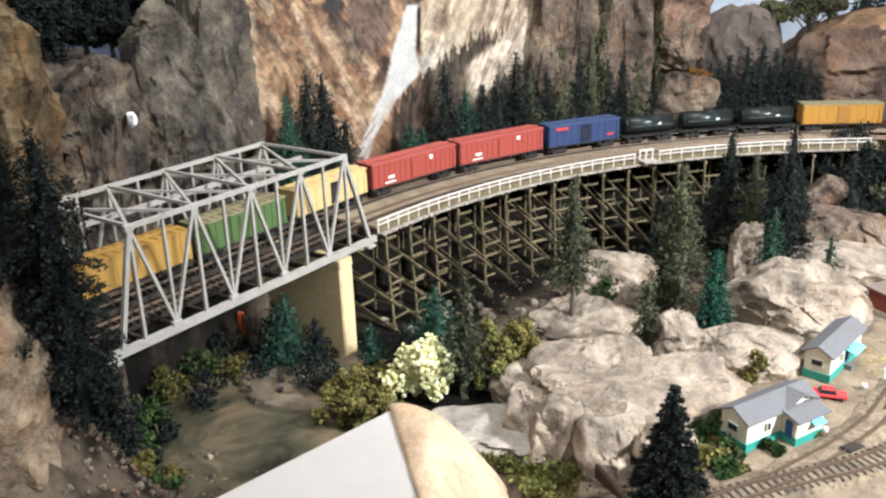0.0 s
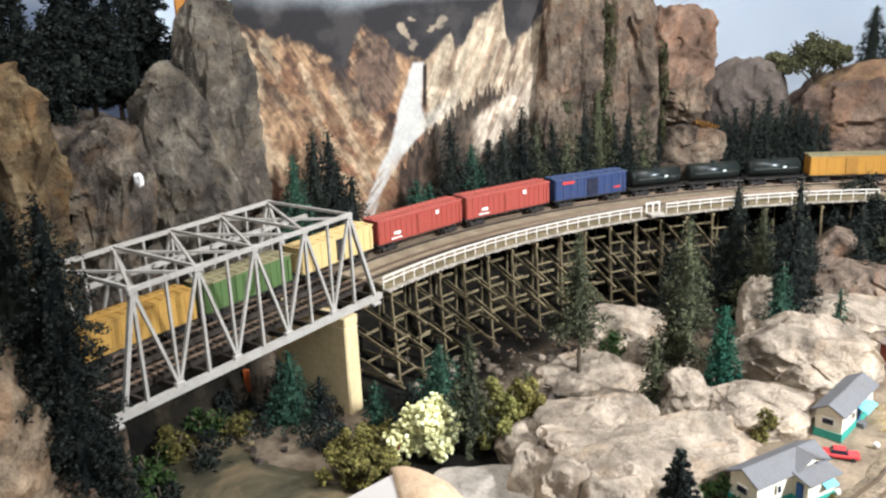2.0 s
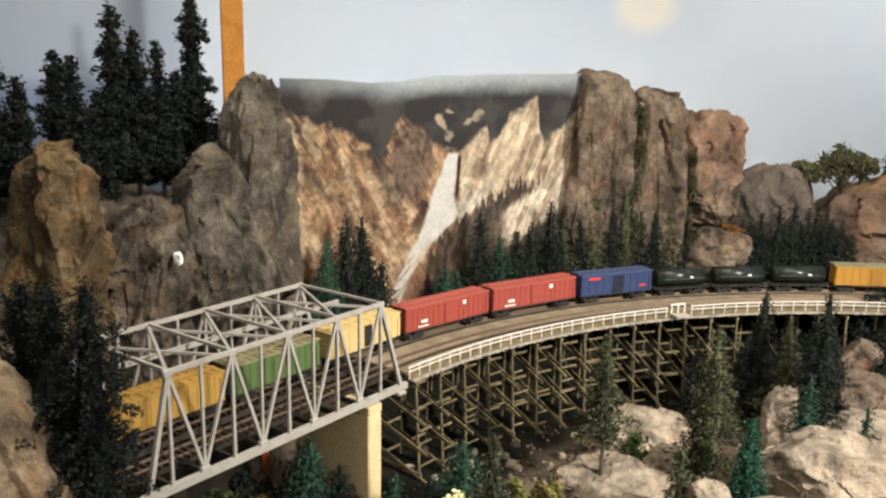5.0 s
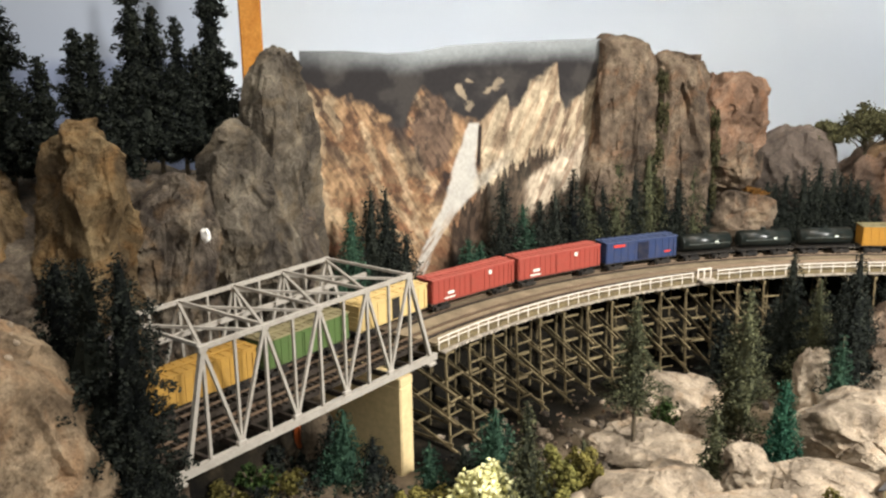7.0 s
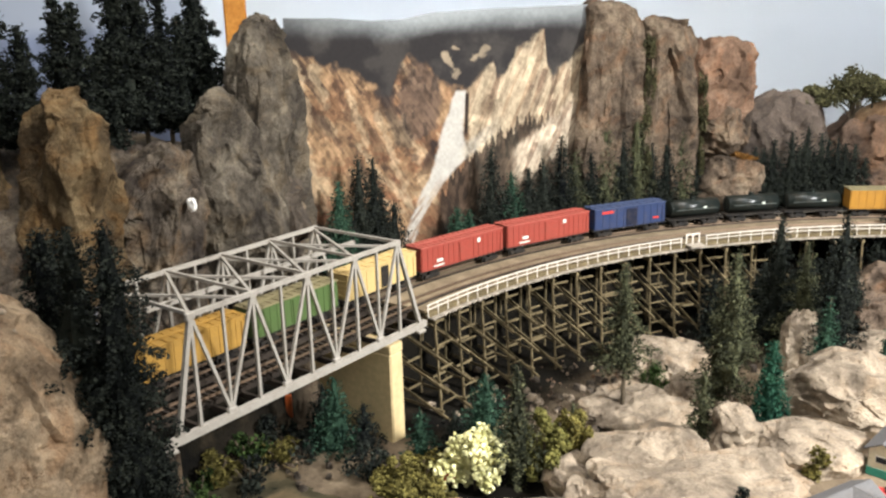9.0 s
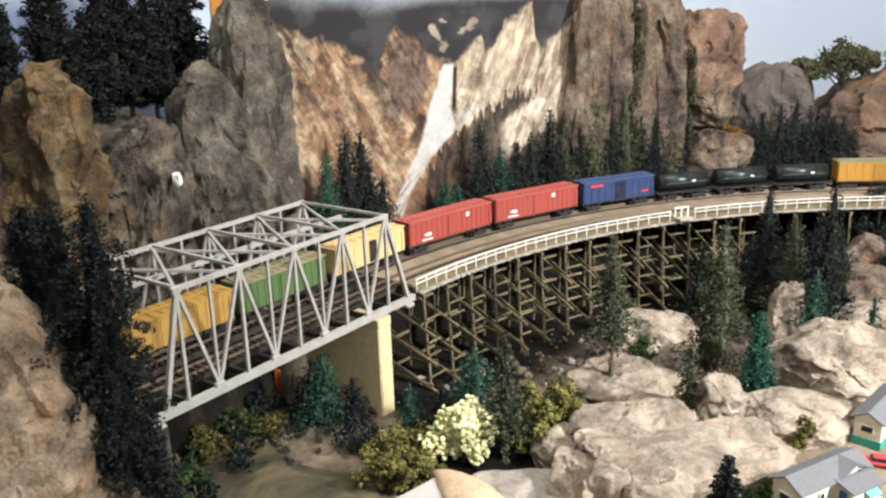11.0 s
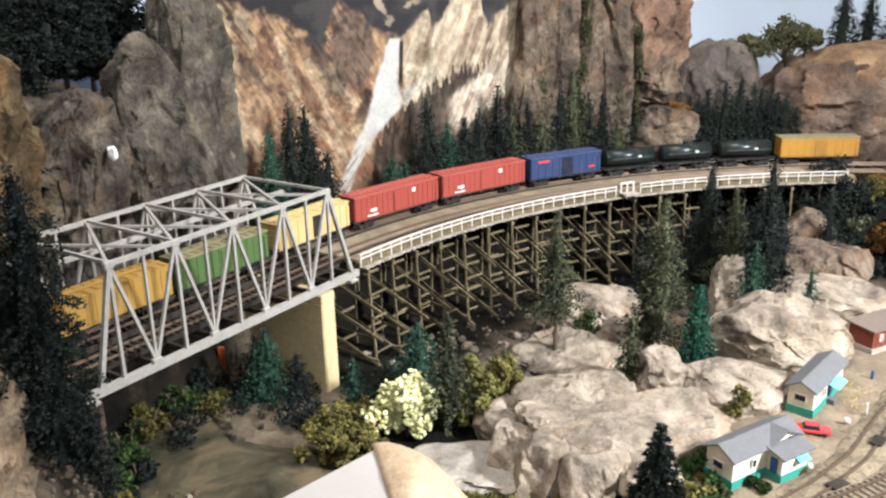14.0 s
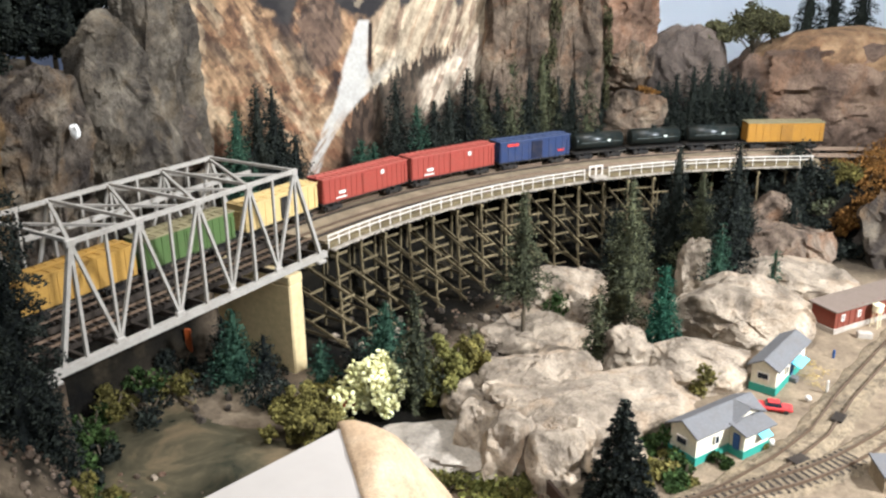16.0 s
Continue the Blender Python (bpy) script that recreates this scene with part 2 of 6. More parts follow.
def rock_mesh(name, size, seed, material, rough=0.05, sub=5, flatness=1.0, square=2.4, facets=(18, 90), jut=0.14, tilt=0.5, fine=0.35, tall=False, hull=0, freq=5.0):
    """A broken stone: a rounded block whose face is split into flat tilted facets of two sizes, stepped and roughened."""
    rng = np.random.default_rng(seed)
    dirs, tris = ball(sub)
    size = np.array(size)
    off = Vector((seed * 3.7 % 50, seed * 1.3 % 50, seed * 2.1 % 50))

    def block(d):
        return 1.0 / (np.abs(d) ** square).sum(1) ** (1 / square)

    wob = np.array([noise.noise_vector(Vector(d) * 2.6 + off) for d in dirs])
    look_d = dirs + wob * 0.10
    r = block(dirs)
    total = np.ones(len(dirs))
    if hull:
        nrm = rng.normal(size=(hull, 3)) * (1, 1, 0.8)
        nrm /= np.linalg.norm(nrm, axis=1)[:, None]
        reach = (dirs * r[:, None]) @ nrm.T
        near = (reach.max(0) * rng.uniform(0.70, 0.97, hull))[None, :] / np.maximum((dirs + wob * 0.04) @ nrm.T, 0.05)
        total *= np.minimum(1.0, near.min(1) / r)
    for count, j, t in ((facets[0], jut, tilt), (facets[1], jut * fine, tilt * 0.8)):
        s = rng.normal(size=(count, 3)) * (1, 1, flatness)
        s /= np.linalg.norm(s, axis=1)[:, None]
        rs = block(s)
        p = s * rs[:, None]
        nrm = np.sign(p) * np.abs(p) ** (square - 1)
        nrm /= np.linalg.norm(nrm, axis=1)[:, None]
        nrm = nrm + rng.normal(size=(count, 3)) * t * 0.5
        nrm /= np.linalg.norm(nrm, axis=1)[:, None]
        lift = 1 + rng.uniform(-j, j * 0.5, count)
        cell = np.argmax(look_d @ s.T, axis=1)
        den = (dirs * nrm[cell]).sum(1)
        plane = (p * nrm).sum(1)[cell] * lift[cell] / np.maximum(den, 0.2)
        ratio = np.clip(plane / r, 1 - 1.6 * j - 0.04, 1 + 1.1 * j + 0.03)
        total *= ratio
    big = float(size.mean())
    push = dirs / size
    push /= np.linalg.norm(push, axis=1)[:, None]
    if tall:
        q = dirs * r[:, None] * size * 0.5 + push * ((total - 1) * min(size) * 0.7)[:, None]
    else:
        q = dirs * (r * total)[:, None] * size * 0.5
    amount = np.array([noise.fractal(Vector(v) / big * freq + off, 0.85, 2.2, 5) for v in q])
    q = q + push * (amount * rough * min(size))[:, None]
    me = bpy.data.meshes.new(name)
    me.from_pydata([tuple(v) for v in q], [], [tuple(f) for f in tris])
    me.materials.append(material)
    me.polygons.foreach_set("use_smooth", [True] * len(me.polygons))
    me.set_sharp_from_angle(angle=radians(35))
    return me


def rock(name, place, size, turn, seed, material, label, category="rock", group="", **kw):
    ob = new(name, rock_mesh(name, size, seed, material, **kw))
    ob.matrix_basis = pose(*place, *turn)
    return tagged(ob, label, category, group)


def flakes(points, size, rng, flat=0.5):
    """Small leaf-like quads at the points; returns verts, faces."""
    n = len(points)
    p = np.asarray(points, float)
    u = rng.normal(size=(n, 3))
    u[:, 2] *= flat
    u /= np.linalg.norm(u, axis=1)[:, None] + 1e-9
    w = np.cross(u, rng.normal(size=(n, 3)))
    w /= np.linalg.norm(w, axis=1)[:, None] + 1e-9
    s = size * rng.uniform(0.6, 1.4, size=(n, 1))
    a, b = u * s, w * s * 0.55
    v = np.stack([p - a, p + b, p + a, p - b], 1).reshape(-1, 3)
    f = np.arange(4 * n).reshape(-1, 4)
    return v, f


def trunk_bm(height, r0, r1, seed, lean=0.0):
    bm = bmesh.new()
    rng = random.Random(seed)
    rings = []
    steps = 8
    ox = oy = 0.0
    for i in range(steps + 1):
        t = i / steps
        ox += rng.uniform(-1, 1) * r0 * 0.35 + lean * height / steps
        oy += rng.uniform(-1, 1) * r0 * 0.35
        r = r0 + (r1 - r0) * t
        rings.append([bm.verts.new((ox + r * math.cos(k * math.tau / 7), oy + r * math.sin(k * math.tau / 7), height * t)) for k in range(7)])
    for p, q in zip(rings, rings[1:]):
        for k in range(7):
            bm.faces.new((p[k], p[(k + 1) % 7], q[(k + 1) % 7], q[k]))
    bm.faces.new(rings[-1])
    return bm


def conifer(name, place, height, radius, material, label, seed, bare=0.12, density=1.0, ragged=0.35, group="", lean=0.0, taper=0.85, leaf=0.0019):
    """A model conifer: trunk, dead twigs, crown of many needle tufts on drooping branches."""
    rng = np.random.default_rng(seed)
    ob = base(name, pose(*place, 0, 0, seed * 47 % 360), label, "tree", group)
    part("trunk", trunk_bm(height * 0.97, max(0.0022, height * 0.016), 0.0006, seed, lean), M_BARK, ob, smooth=True)
    pts = []
    jit = 0.0022 if ragged > 0.05 else 0.0009
    tiers = int(max(10, height / (0.0062 if ragged > 0.05 else 0.0032)))
    for i in range(tiers):
        t = bare + (1 - bare) * (i + rng.uniform(-0.3, 0.3)) / tiers
        t = min(0.995, max(bare, t))
        prof = (1 - ((t - bare) / (1 - bare))) ** taper
        prof *= min(1.0, 0.45 + (t - bare) * 5)
        if ragged > 0.5:
            if i % 3 == 0:
                clump = rng.uniform(0.4, 1.2)
            prof *= clump
        nb = int(5 + 6 * prof)
        a0 = rng.uniform(0, math.tau)
        for k in range(nb):
            a = a0 + k * math.tau / nb + rng.uniform(-0.3, 0.3)
            length = radius * prof * (1 + rng.uniform(-ragged, ragged)) + 0.0025
            m = max(3, int(length / 0.0013 * density))
            s = np.sqrt(rng.uniform(0.02, 1, m))
            droop = -0.35 * s ** 1.5 * length + 0.1 * s * length
            x = lean * height * t + np.cos(a) * s * length + rng.normal(0, jit, m)
            y = np.sin(a) * s * length + rng.normal(0, jit, m)
            z = height * t + droop + rng.normal(0, jit, m)
            pts.append(np.stack([x, y, z], 1))
    pts = np.concatenate(pts)
    pts[:, 2] = np.maximum(pts[:, 2], 0.002)
    v, f = flakes(pts, leaf, rng)
    # the dense inner brush of the crown
    core, rows_n, seg = [], 14, 11
    for i in range(rows_n):
        t = bare + (0.97 - bare) * i / (rows_n - 1)
        prof = (1 - ((t - bare) / (1 - bare))) ** taper * min(1.0, 0.45 + (t - bare) * 5)
        for k in range(seg):
            rr = radius * prof * rng.uniform(0.15, 0.55) + 0.0005
            core.append((lean * height * t + rr * math.cos(k * math.tau / seg), rr * math.sin(k * math.tau / seg), height * t + rng.normal(0, 0.002)))
    n0 = len(v)
    quads = [[n0 + i * seg + k, n0 + i * seg + (k + 1) % seg, n0 + (i + 1) * seg + (k + 1) % seg, n0 + (i + 1) * seg + k] for i in range(rows_n - 1) for k in range(seg)]
    v, f = np.concatenate([v, core]), np.concatenate([f, quads])
    mesh_part("crown", v, f, material, ob)
    if bare > 0.2:
        for _ in range(7):
            a, t = rng.uniform(0, math.tau), rng.uniform(0.25, 0.9) * bare + 0.04
            ln = radius * rng.uniform(0.3, 0.7)
            p = (lean * height * t, 0, height * t)
            part("twig", beam_bm(p, (p[0] + math.cos(a) * ln, math.sin(a) * ln, height * t - 0.3 * ln), 0.0009, 0.0009), M_BARK, ob)
    return ob


def tufts(points, size, rng):
    """Small rough balls of foam foliage at the points; returns verts, faces."""
    bm = bmesh.new()
    bmesh.ops.create_icosphere(bm, subdivisions=1, radius=1.0)
    bv = np.array([v.co[:] for v in bm.verts])
    bf = np.array([[v.index for v in f.verts] for f in bm.faces])
    bm.free()
    n = len(points)
    s = size * rng.uniform(0.6, 1.35, (n, 1, 1))
    v = np.asarray(points)[:, None, :] + bv[None] * s * rng.uniform(0.6, 1.25, (n, len(bv), 1))
    f = bf[None] + (np.arange(n) * len(bv))[:, None, None]
    return v.reshape(-1, 3), f.reshape(-1, 3)


def bush(name, place, size, material, label, seed, lumps=9, per=170, leaf=0.0028, category="bush", group="", stem=True, foam=False, lump=(0.13, 0.32)):
    """A shrub: short stems and many leaf tufts gathered in lumps."""
    rng = np.random.default_rng(seed)
    ob = base(name, pose(*place), label, category, group)
    sx, sy, sz = size
    pts = []
    for k in range(lumps):
        c = np.clip(rng.normal(0, 0.42, 3), -0.75, 0.75)
        c[2] = rng.uniform(0.15, 0.82 - 0.45 * min(1, np.hypot(c[0], c[1])))
        r = rng.uniform(*lump)
        d = rng.normal(size=(per, 3))
        d /= np.linalg.norm(d, axis=1)[:, None]
        d *= r * rng.uniform(0.45, 1.08, (per, 1))
        pts.append(np.stack([(c[0] * 0.6 + d[:, 0]) * sx, (c[1] * 0.6 + d[:, 1]) * sy, np.maximum(0.02, c[2] + d[:, 2]) * sz], 1))
    pts = np.concatenate(pts)
    if foam:
        v, f = tufts(pts, leaf, rng)
    else:
        v, f = flakes(pts, leaf, rng, 1.0)
    mesh_part("foliage", v, f, material, ob)
    if stem:
        for k in range(4):
            a = k * 1.7 + seed
            part("stem", beam_bm((0, 0, -0.004), (math.cos(a) * sx * 0.25, math.sin(a) * sy * 0.25, sz * 0.55), 0.0018, 0.0018), M_BARK, ob)
    return ob


def broadleaf(place, height, spread, seed, label):
    """A broad-leaved tree: trunk, forked limbs and clumps of leaves at the limb ends, with gaps between."""
    rng = np.random.default_rng(seed)
    ob = base("broadleaf_tree", pose(*place), label, "tree", "hill trees")
    part("trunk", trunk_bm(height * 0.5, height * 0.035, height * 0.02, seed), M_BARK, ob, smooth=True)
    pts = []
    for k in range(26):
        a = k * 2.4 + rng.uniform(-0.4, 0.4)
        out = spread * (0.1 + 0.75 * ((k * 7) % 26) / 25)
        tip = np.array([out * math.cos(a), out * math.sin(a), height * (0.94 - 0.30 * (out / spread) ** 2 - 0.26 * rng.uniform(0, 1) ** 1.5)])
        part("limb", beam_bm((0, 0, height * rng.uniform(0.2, 0.4)), tip, height * 0.011, height * 0.011), M_BARK, ob)
        d = rng.normal(size=(105, 3))
        d /= np.linalg.norm(d, axis=1)[:, None]
        pts.append(tip + d * spread * rng.uniform(0.20, 0.34) * rng.uniform(0.3, 1.05, (105, 1)))
    v, f = tufts(np.concatenate(pts), 0.0021, rng)
    mesh_part("foliage", v, f, M_SHADETREE, ob)
    return ob


# ---- the setting: room, backdrop, ground ----
Z_DECK = 1.205   # top of the bridge floor and trestle deck
Z_RAIL = 1.2115  # underside of the wheels
R_NEAR, R_FAR = 0.90, 1.025
R_IN, R_OUT = 0.936, 0.992   # centre lines of the two tracks
X_FAR = -0.138   # far truss
PANEL, TRUSS_H = 0.075, 0.1125
TOWN = 1.085
WATER = 1.052


def fbm(x, y, seed=0, octaves=5, gain=0.55):
    """Smooth value noise, 0 to 1, on arrays."""
    total, amp, norm = 0.0, 1.0, 0.0
    for o in range(octaves):
        xi, yi = np.floor(x).astype(np.int64), np.floor(y).astype(np.int64)
        fx, fy = x - xi, y - yi
        fx, fy = fx * fx * (3 - 2 * fx), fy * fy * (3 - 2 * fy)

        def h(a, b):
            k = (a * 374761393 + b * 668265263 + (seed + o) * 982451653) & 0xFFFFFFFF
            k = ((k ^ (k >> 13)) * 1274126177) & 0xFFFFFFFF
            return ((k ^ (k >> 16)) & 0xFFFF) / 65535.0

        top = h(xi, yi) * (1 - fx) + h(xi + 1, yi) * fx
        bot = h(xi, yi + 1) * (1 - fx) + h(xi + 1, yi + 1) * fx
        total = total + amp * (top * (1 - fy) + bot * fy)
        norm += amp
        amp *= gain
        x, y = x * 2.03 + 17.1, y * 2.03 + 9.7
    return total / norm


def sstep(a, b, x):
    t = np.clip((x - a) / (b - a), 0, 1)
    return t * t * (3 - 2 * t)


def shoal(x, y):
    """The low gravel beach at the far side of the river pool, 0 to 1."""
    return sstep(0.135, 0.215, y + 0.06 * (fbm(x * 25, y * 25, 17) - 0.5)) * sstep(0.35, 0.31, y) * sstep(-0.16, -0.10, x) * sstep(0.12, 0.075, x)


def ground_z(x, y):
    x, y = np.asarray(x, float), np.asarray(y, float)
    r = np.hypot(x - CX, y - CY)
    th = np.degrees(np.arctan2(y - CY, CX - x))
    z = 1.058 + 0.027 * sstep(0.30, 0.45, x)
    z = z + 0.012 * (fbm(x * 14, y * 14, 3) - 0.5)
    z = np.where(x > 0.44, z * 0 + np.minimum(z, 1.09) * 0.3 + 0.7 * TOWN, z)
    # river bed
    bed = 1.028 + 0.0 * x
    d = np.hypot((x - 0.02) / 0.165, (y - 0.06) / 0.17)
    z = bed + (z - bed) * sstep(0.75, 1.1, d)
    z = np.maximum(z, 1.040 + 0.0155 * shoal(x, y))
    # gully under the trestle
    z = z - (0.035 + 0.04 * sstep(10, 15, th) * sstep(29, 24, th)) * sstep(0.73, 0.84, r) * sstep(1.0, 0.97, r) * sstep(2, 6, th) * sstep(42, 30, th)
    # shore to the back of the curve
    z = np.maximum(z, 1.04 + (1.19 - 1.04) * sstep(1.0, 1.055, np.where(y > 0.30, r, 0)))
    z = np.maximum(z, 1.05 + 0.135 * sstep(46, 60, np.where((r > 0.72) & (y > 0.5), th, 0)) * sstep(0.72, 0.86, r))
    # left bank and the shelf of the cliffs
    z = np.maximum(z, 1.05 + 0.15 * sstep(-0.135, -0.20, x))
    z = np.maximum(z, 1.05 + 0.13 * sstep(0.02, -0.05, y) * sstep(0.14, -0.04, x))
    z = z + 0.004 * (fbm(x * 60, y * 60, 8) - 0.5)
    return z


def gz(x, y):
    return float(ground_z(x, y))


def ground():
    nx, ny = 300, 300
    xs, ys = np.linspace(-0.75, 1.55, nx), np.linspace(-0.17, 2.0, ny)
    gx, gy = np.meshgrid(xs, ys)
    z = ground_z(gx, gy)
    v = np.stack([gx, gy, z], -1).reshape(-1, 3)
    i = np.arange(nx * ny).reshape(ny, nx)
    f = np.stack([i[:-1, :-1], i[:-1, 1:], i[1:, 1:], i[1:, :-1]], -1).reshape(-1, 4)
    m, n, l, b = mat("earth, sand and scatter", 0.95, spec=0.1)
    vec = coords(n, l)
    at = n.new("ShaderNodeAttribute")
    at.attribute_name = "sand"
    f1 = noise_node(n, l, vec, 22, 6, 0.65)
    f2 = noise_node(n, l, vec, 160, 5, 0.7)
    # dark soil, with the deep shade under the trestle put into its near-black tone
    wild_and_shade = ramp(n, l, f1, [(0.3, lin(14, 13, 11)), (0.55, lin(27, 24, 18)), (0.75, lin(58, 50, 38))])
    sand = ramp(n, l, f1, [(0.3, lin(106, 91, 75)), (0.5, lin(135, 118, 97)), (0.72, lin(158, 139, 114))])
    c = mix(n, l, at.outputs["Fac"], wild_and_shade, sand)
    g = ramp(n, l, f2, [(0.3, (0.6, 0.6, 0.6, 1)), (0.7, (1.15, 1.15, 1.15, 1))])
    l.new(mix(n, l, 0.8, c, g, "MULTIPLY"), b.inputs["Base Color"])
    bump(n, l, b, f2, 0.7, 0.004)
    ob = mesh_part("ground", v, f, m, smooth=True)
    a = ob.data.attributes.new("sand", "FLOAT", "POINT")
    s = sstep(0.43, 0.50, gx + 0.03 * (fbm(gx * 20, gy * 20, 5) - 0.5)) * sstep(1.05, 0.9, gy)
    rr = np.hypot(gx - CX, gy - CY)
    rocky = sstep(0.885, 0.845, rr + 0.05 * (fbm(gx * 24, gy * 24, 6) - 0.5)) * sstep(0.06, 0.16, gx) * sstep(0.36, 0.46, gy + 0.5 * np.maximum(gx - 0.2, 0)) * sstep(1.05, 0.9, gy)
    bank = sstep(0.10, 0.03, gx) * sstep(0.10, 0.03, gy) * sstep(0.35, 0.6, fbm(gx * 40, gy * 40, 14))
    front = sstep(0.20, 0.26, gx) * sstep(0.27, 0.21, gy) * sstep(0.3, 0.5, fbm(gx * 30, gy * 30, 15))
    s = np.maximum(np.maximum(s, 0.75 * rocky), np.maximum(np.maximum(0.5 * bank, 0.9 * front), 0.85 * shoal(gx, gy)))
    a.data.foreach_set("value", s.reshape(-1))
    return tagged(ob, "sculpted earth and sand ground of the model landscape", "ground", kind="structure")


def flat_mat(name, colour, rough=0.9, var=0.06, scale=3.0):
    m, n, l, b = mat(name, rough, spec=0.15)
    f = noise_node(n, l, coords(n, l), scale, 4, 0.6)
    lo = tuple(v * (1 - var) for v in colour[:3]) + (1,)
    hi = tuple(min(1, v * (1 + var)) for v in colour[:3]) + (1,)
    l.new(ramp(n, l, f, [(0.3, lo), (0.7, hi)]), b.inputs["Base Color"])
    return m


def room():
    plaster = flat_mat("room plaster", lin(196, 190, 180))
    for name, size, place, label in (
            ("floor", (6.4, 6.4, 0.1), (0.3, 0.2, -0.05), "plain dark carpet floor of the room"),
            ("ceiling", (6.4, 6.4, 0.1), (0.3, 0.2, 2.85), "plain white ceiling of the room"),
            ("wall_south", (6.2, 0.1, 2.8), (0.3, -2.85, 1.4), "plain plaster wall behind the aisle"),
            ("wall_north", (6.2, 0.1, 2.8), (0.3, 3.25, 1.4), "plain plaster wall"),
            ("wall_west", (0.1, 6.0, 2.8), (-2.75, 0.2, 1.4), "plain plaster wall"),
            ("wall_east", (0.1, 6.0, 2.8), (3.35, 0.2, 1.4), "plain plaster wall")):
        m = flat_mat("carpet", lin(70, 64, 60)) if name == "floor" else plaster
        tagged(part(name, box_bm(size, pose(*place)), m), label, name.split("_")[0], kind="structure")
    # front board of the layout table
    tagged(part("fascia", box_bm((2.3, 0.02, 0.98), pose(0.4, -0.185, 0.55)), flat_mat("fascia board", lin(96, 84, 72))),
           "plain board front of the layout table", "fascia", kind="structure")


def backdrops():
    # painted sheet to the left, hazy blue grey with a darker far shore
    m, n, l, b = mat("painted grey blue haze", 0.9, spec=0.1)
    sx = n.new("ShaderNodeSeparateXYZ")
    l.new(coords(n, l), sx.inputs[0])
    mr = n.new("ShaderNodeMapRange")
    mr.inputs["From Min"].default_value, mr.inputs["From Max"].default_value = 1.3, 1.8
    l.new(sx.outputs["Z"], mr.inputs["Value"])
    c = ramp(n, l, mr.outputs["Result"], [(0.0, lin(98, 106, 128)), (0.5, lin(116, 124, 144)), (0.54, lin(142, 149, 161)), (1.0, lin(156, 161, 168))])
    l.new(c, b.inputs["Base Color"])
    tagged(part("backdrop_left", box_bm((0.012, 2.03, 1.6), pose(-0.56, -0.42, 1.7)), m),
           "grey blue painted sky board behind the cliff trees", "backdrop", kind="structure")
    # pale sky sheet bent round the scene
    m, n, l, b = mat("painted pale sky", 0.8, spec=0.2)
    f = noise_node(n, l, coords(n, l), 2.2, 3, 0.5)
    sky = ramp(n, l, f, [(0.3, lin(222, 229, 237)), (0.7, lin(232, 237, 240))])
    # warm patch of light, painted into the sheet's colour as a soft cream disc
    light_patch = n.new("ShaderNodeVectorMath")
    light_patch.operation = "DISTANCE"
    patch_map = n.new("ShaderNodeMapping")
    patch_map.inputs["Scale"].default_value = (1.0, 1.0, 1.2)
    l.new(coords(n, l), patch_map.inputs["Vector"])
    l.new(patch_map.outputs["Vector"], light_patch.inputs[0])
    light_patch.inputs[1].default_value = (-0.155, 1.388, 1.725 * 1.2)
    l.new(mix(n, l, ramp(n, l, light_patch.outputs["Value"], [(0.045, (0.8, 0.8, 0.8, 1)), (0.088, (0, 0, 0, 1))]), sky, lin(255, 247, 230)), b.inputs["Base Color"])
    bm = bmesh.new()
    for i in range(97):
        a = 4.5 + 130 * i / 96
        bm.verts.new(arc(1.46, a, 1.0)), bm.verts.new(arc(1.46, a, 2.5))
    bm.verts.ensure_lookup_table()
    vs = bm.verts
    for i in range(96):
        bm.faces.new((vs[2 * i], vs[2 * i + 2], vs[2 * i + 3], vs[2 * i + 1]))
    bmesh.ops.solidify(bm, geom=bm.faces[:], thickness=0.006)
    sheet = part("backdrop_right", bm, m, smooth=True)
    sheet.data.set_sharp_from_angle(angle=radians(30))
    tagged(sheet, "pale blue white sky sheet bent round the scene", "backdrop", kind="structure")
    # orange timber post between them
    tagged(part("wooden_post", box_bm((0.03, 0.036, 1.6), pose(-0.315, 0.389, 1.6, 0, 0, 50), 0.002), wood_mat("orange varnished pine", lin(176, 112, 44), lin(206, 142, 66))),
           "orange varnished timber post beside the picture sheet", "post")


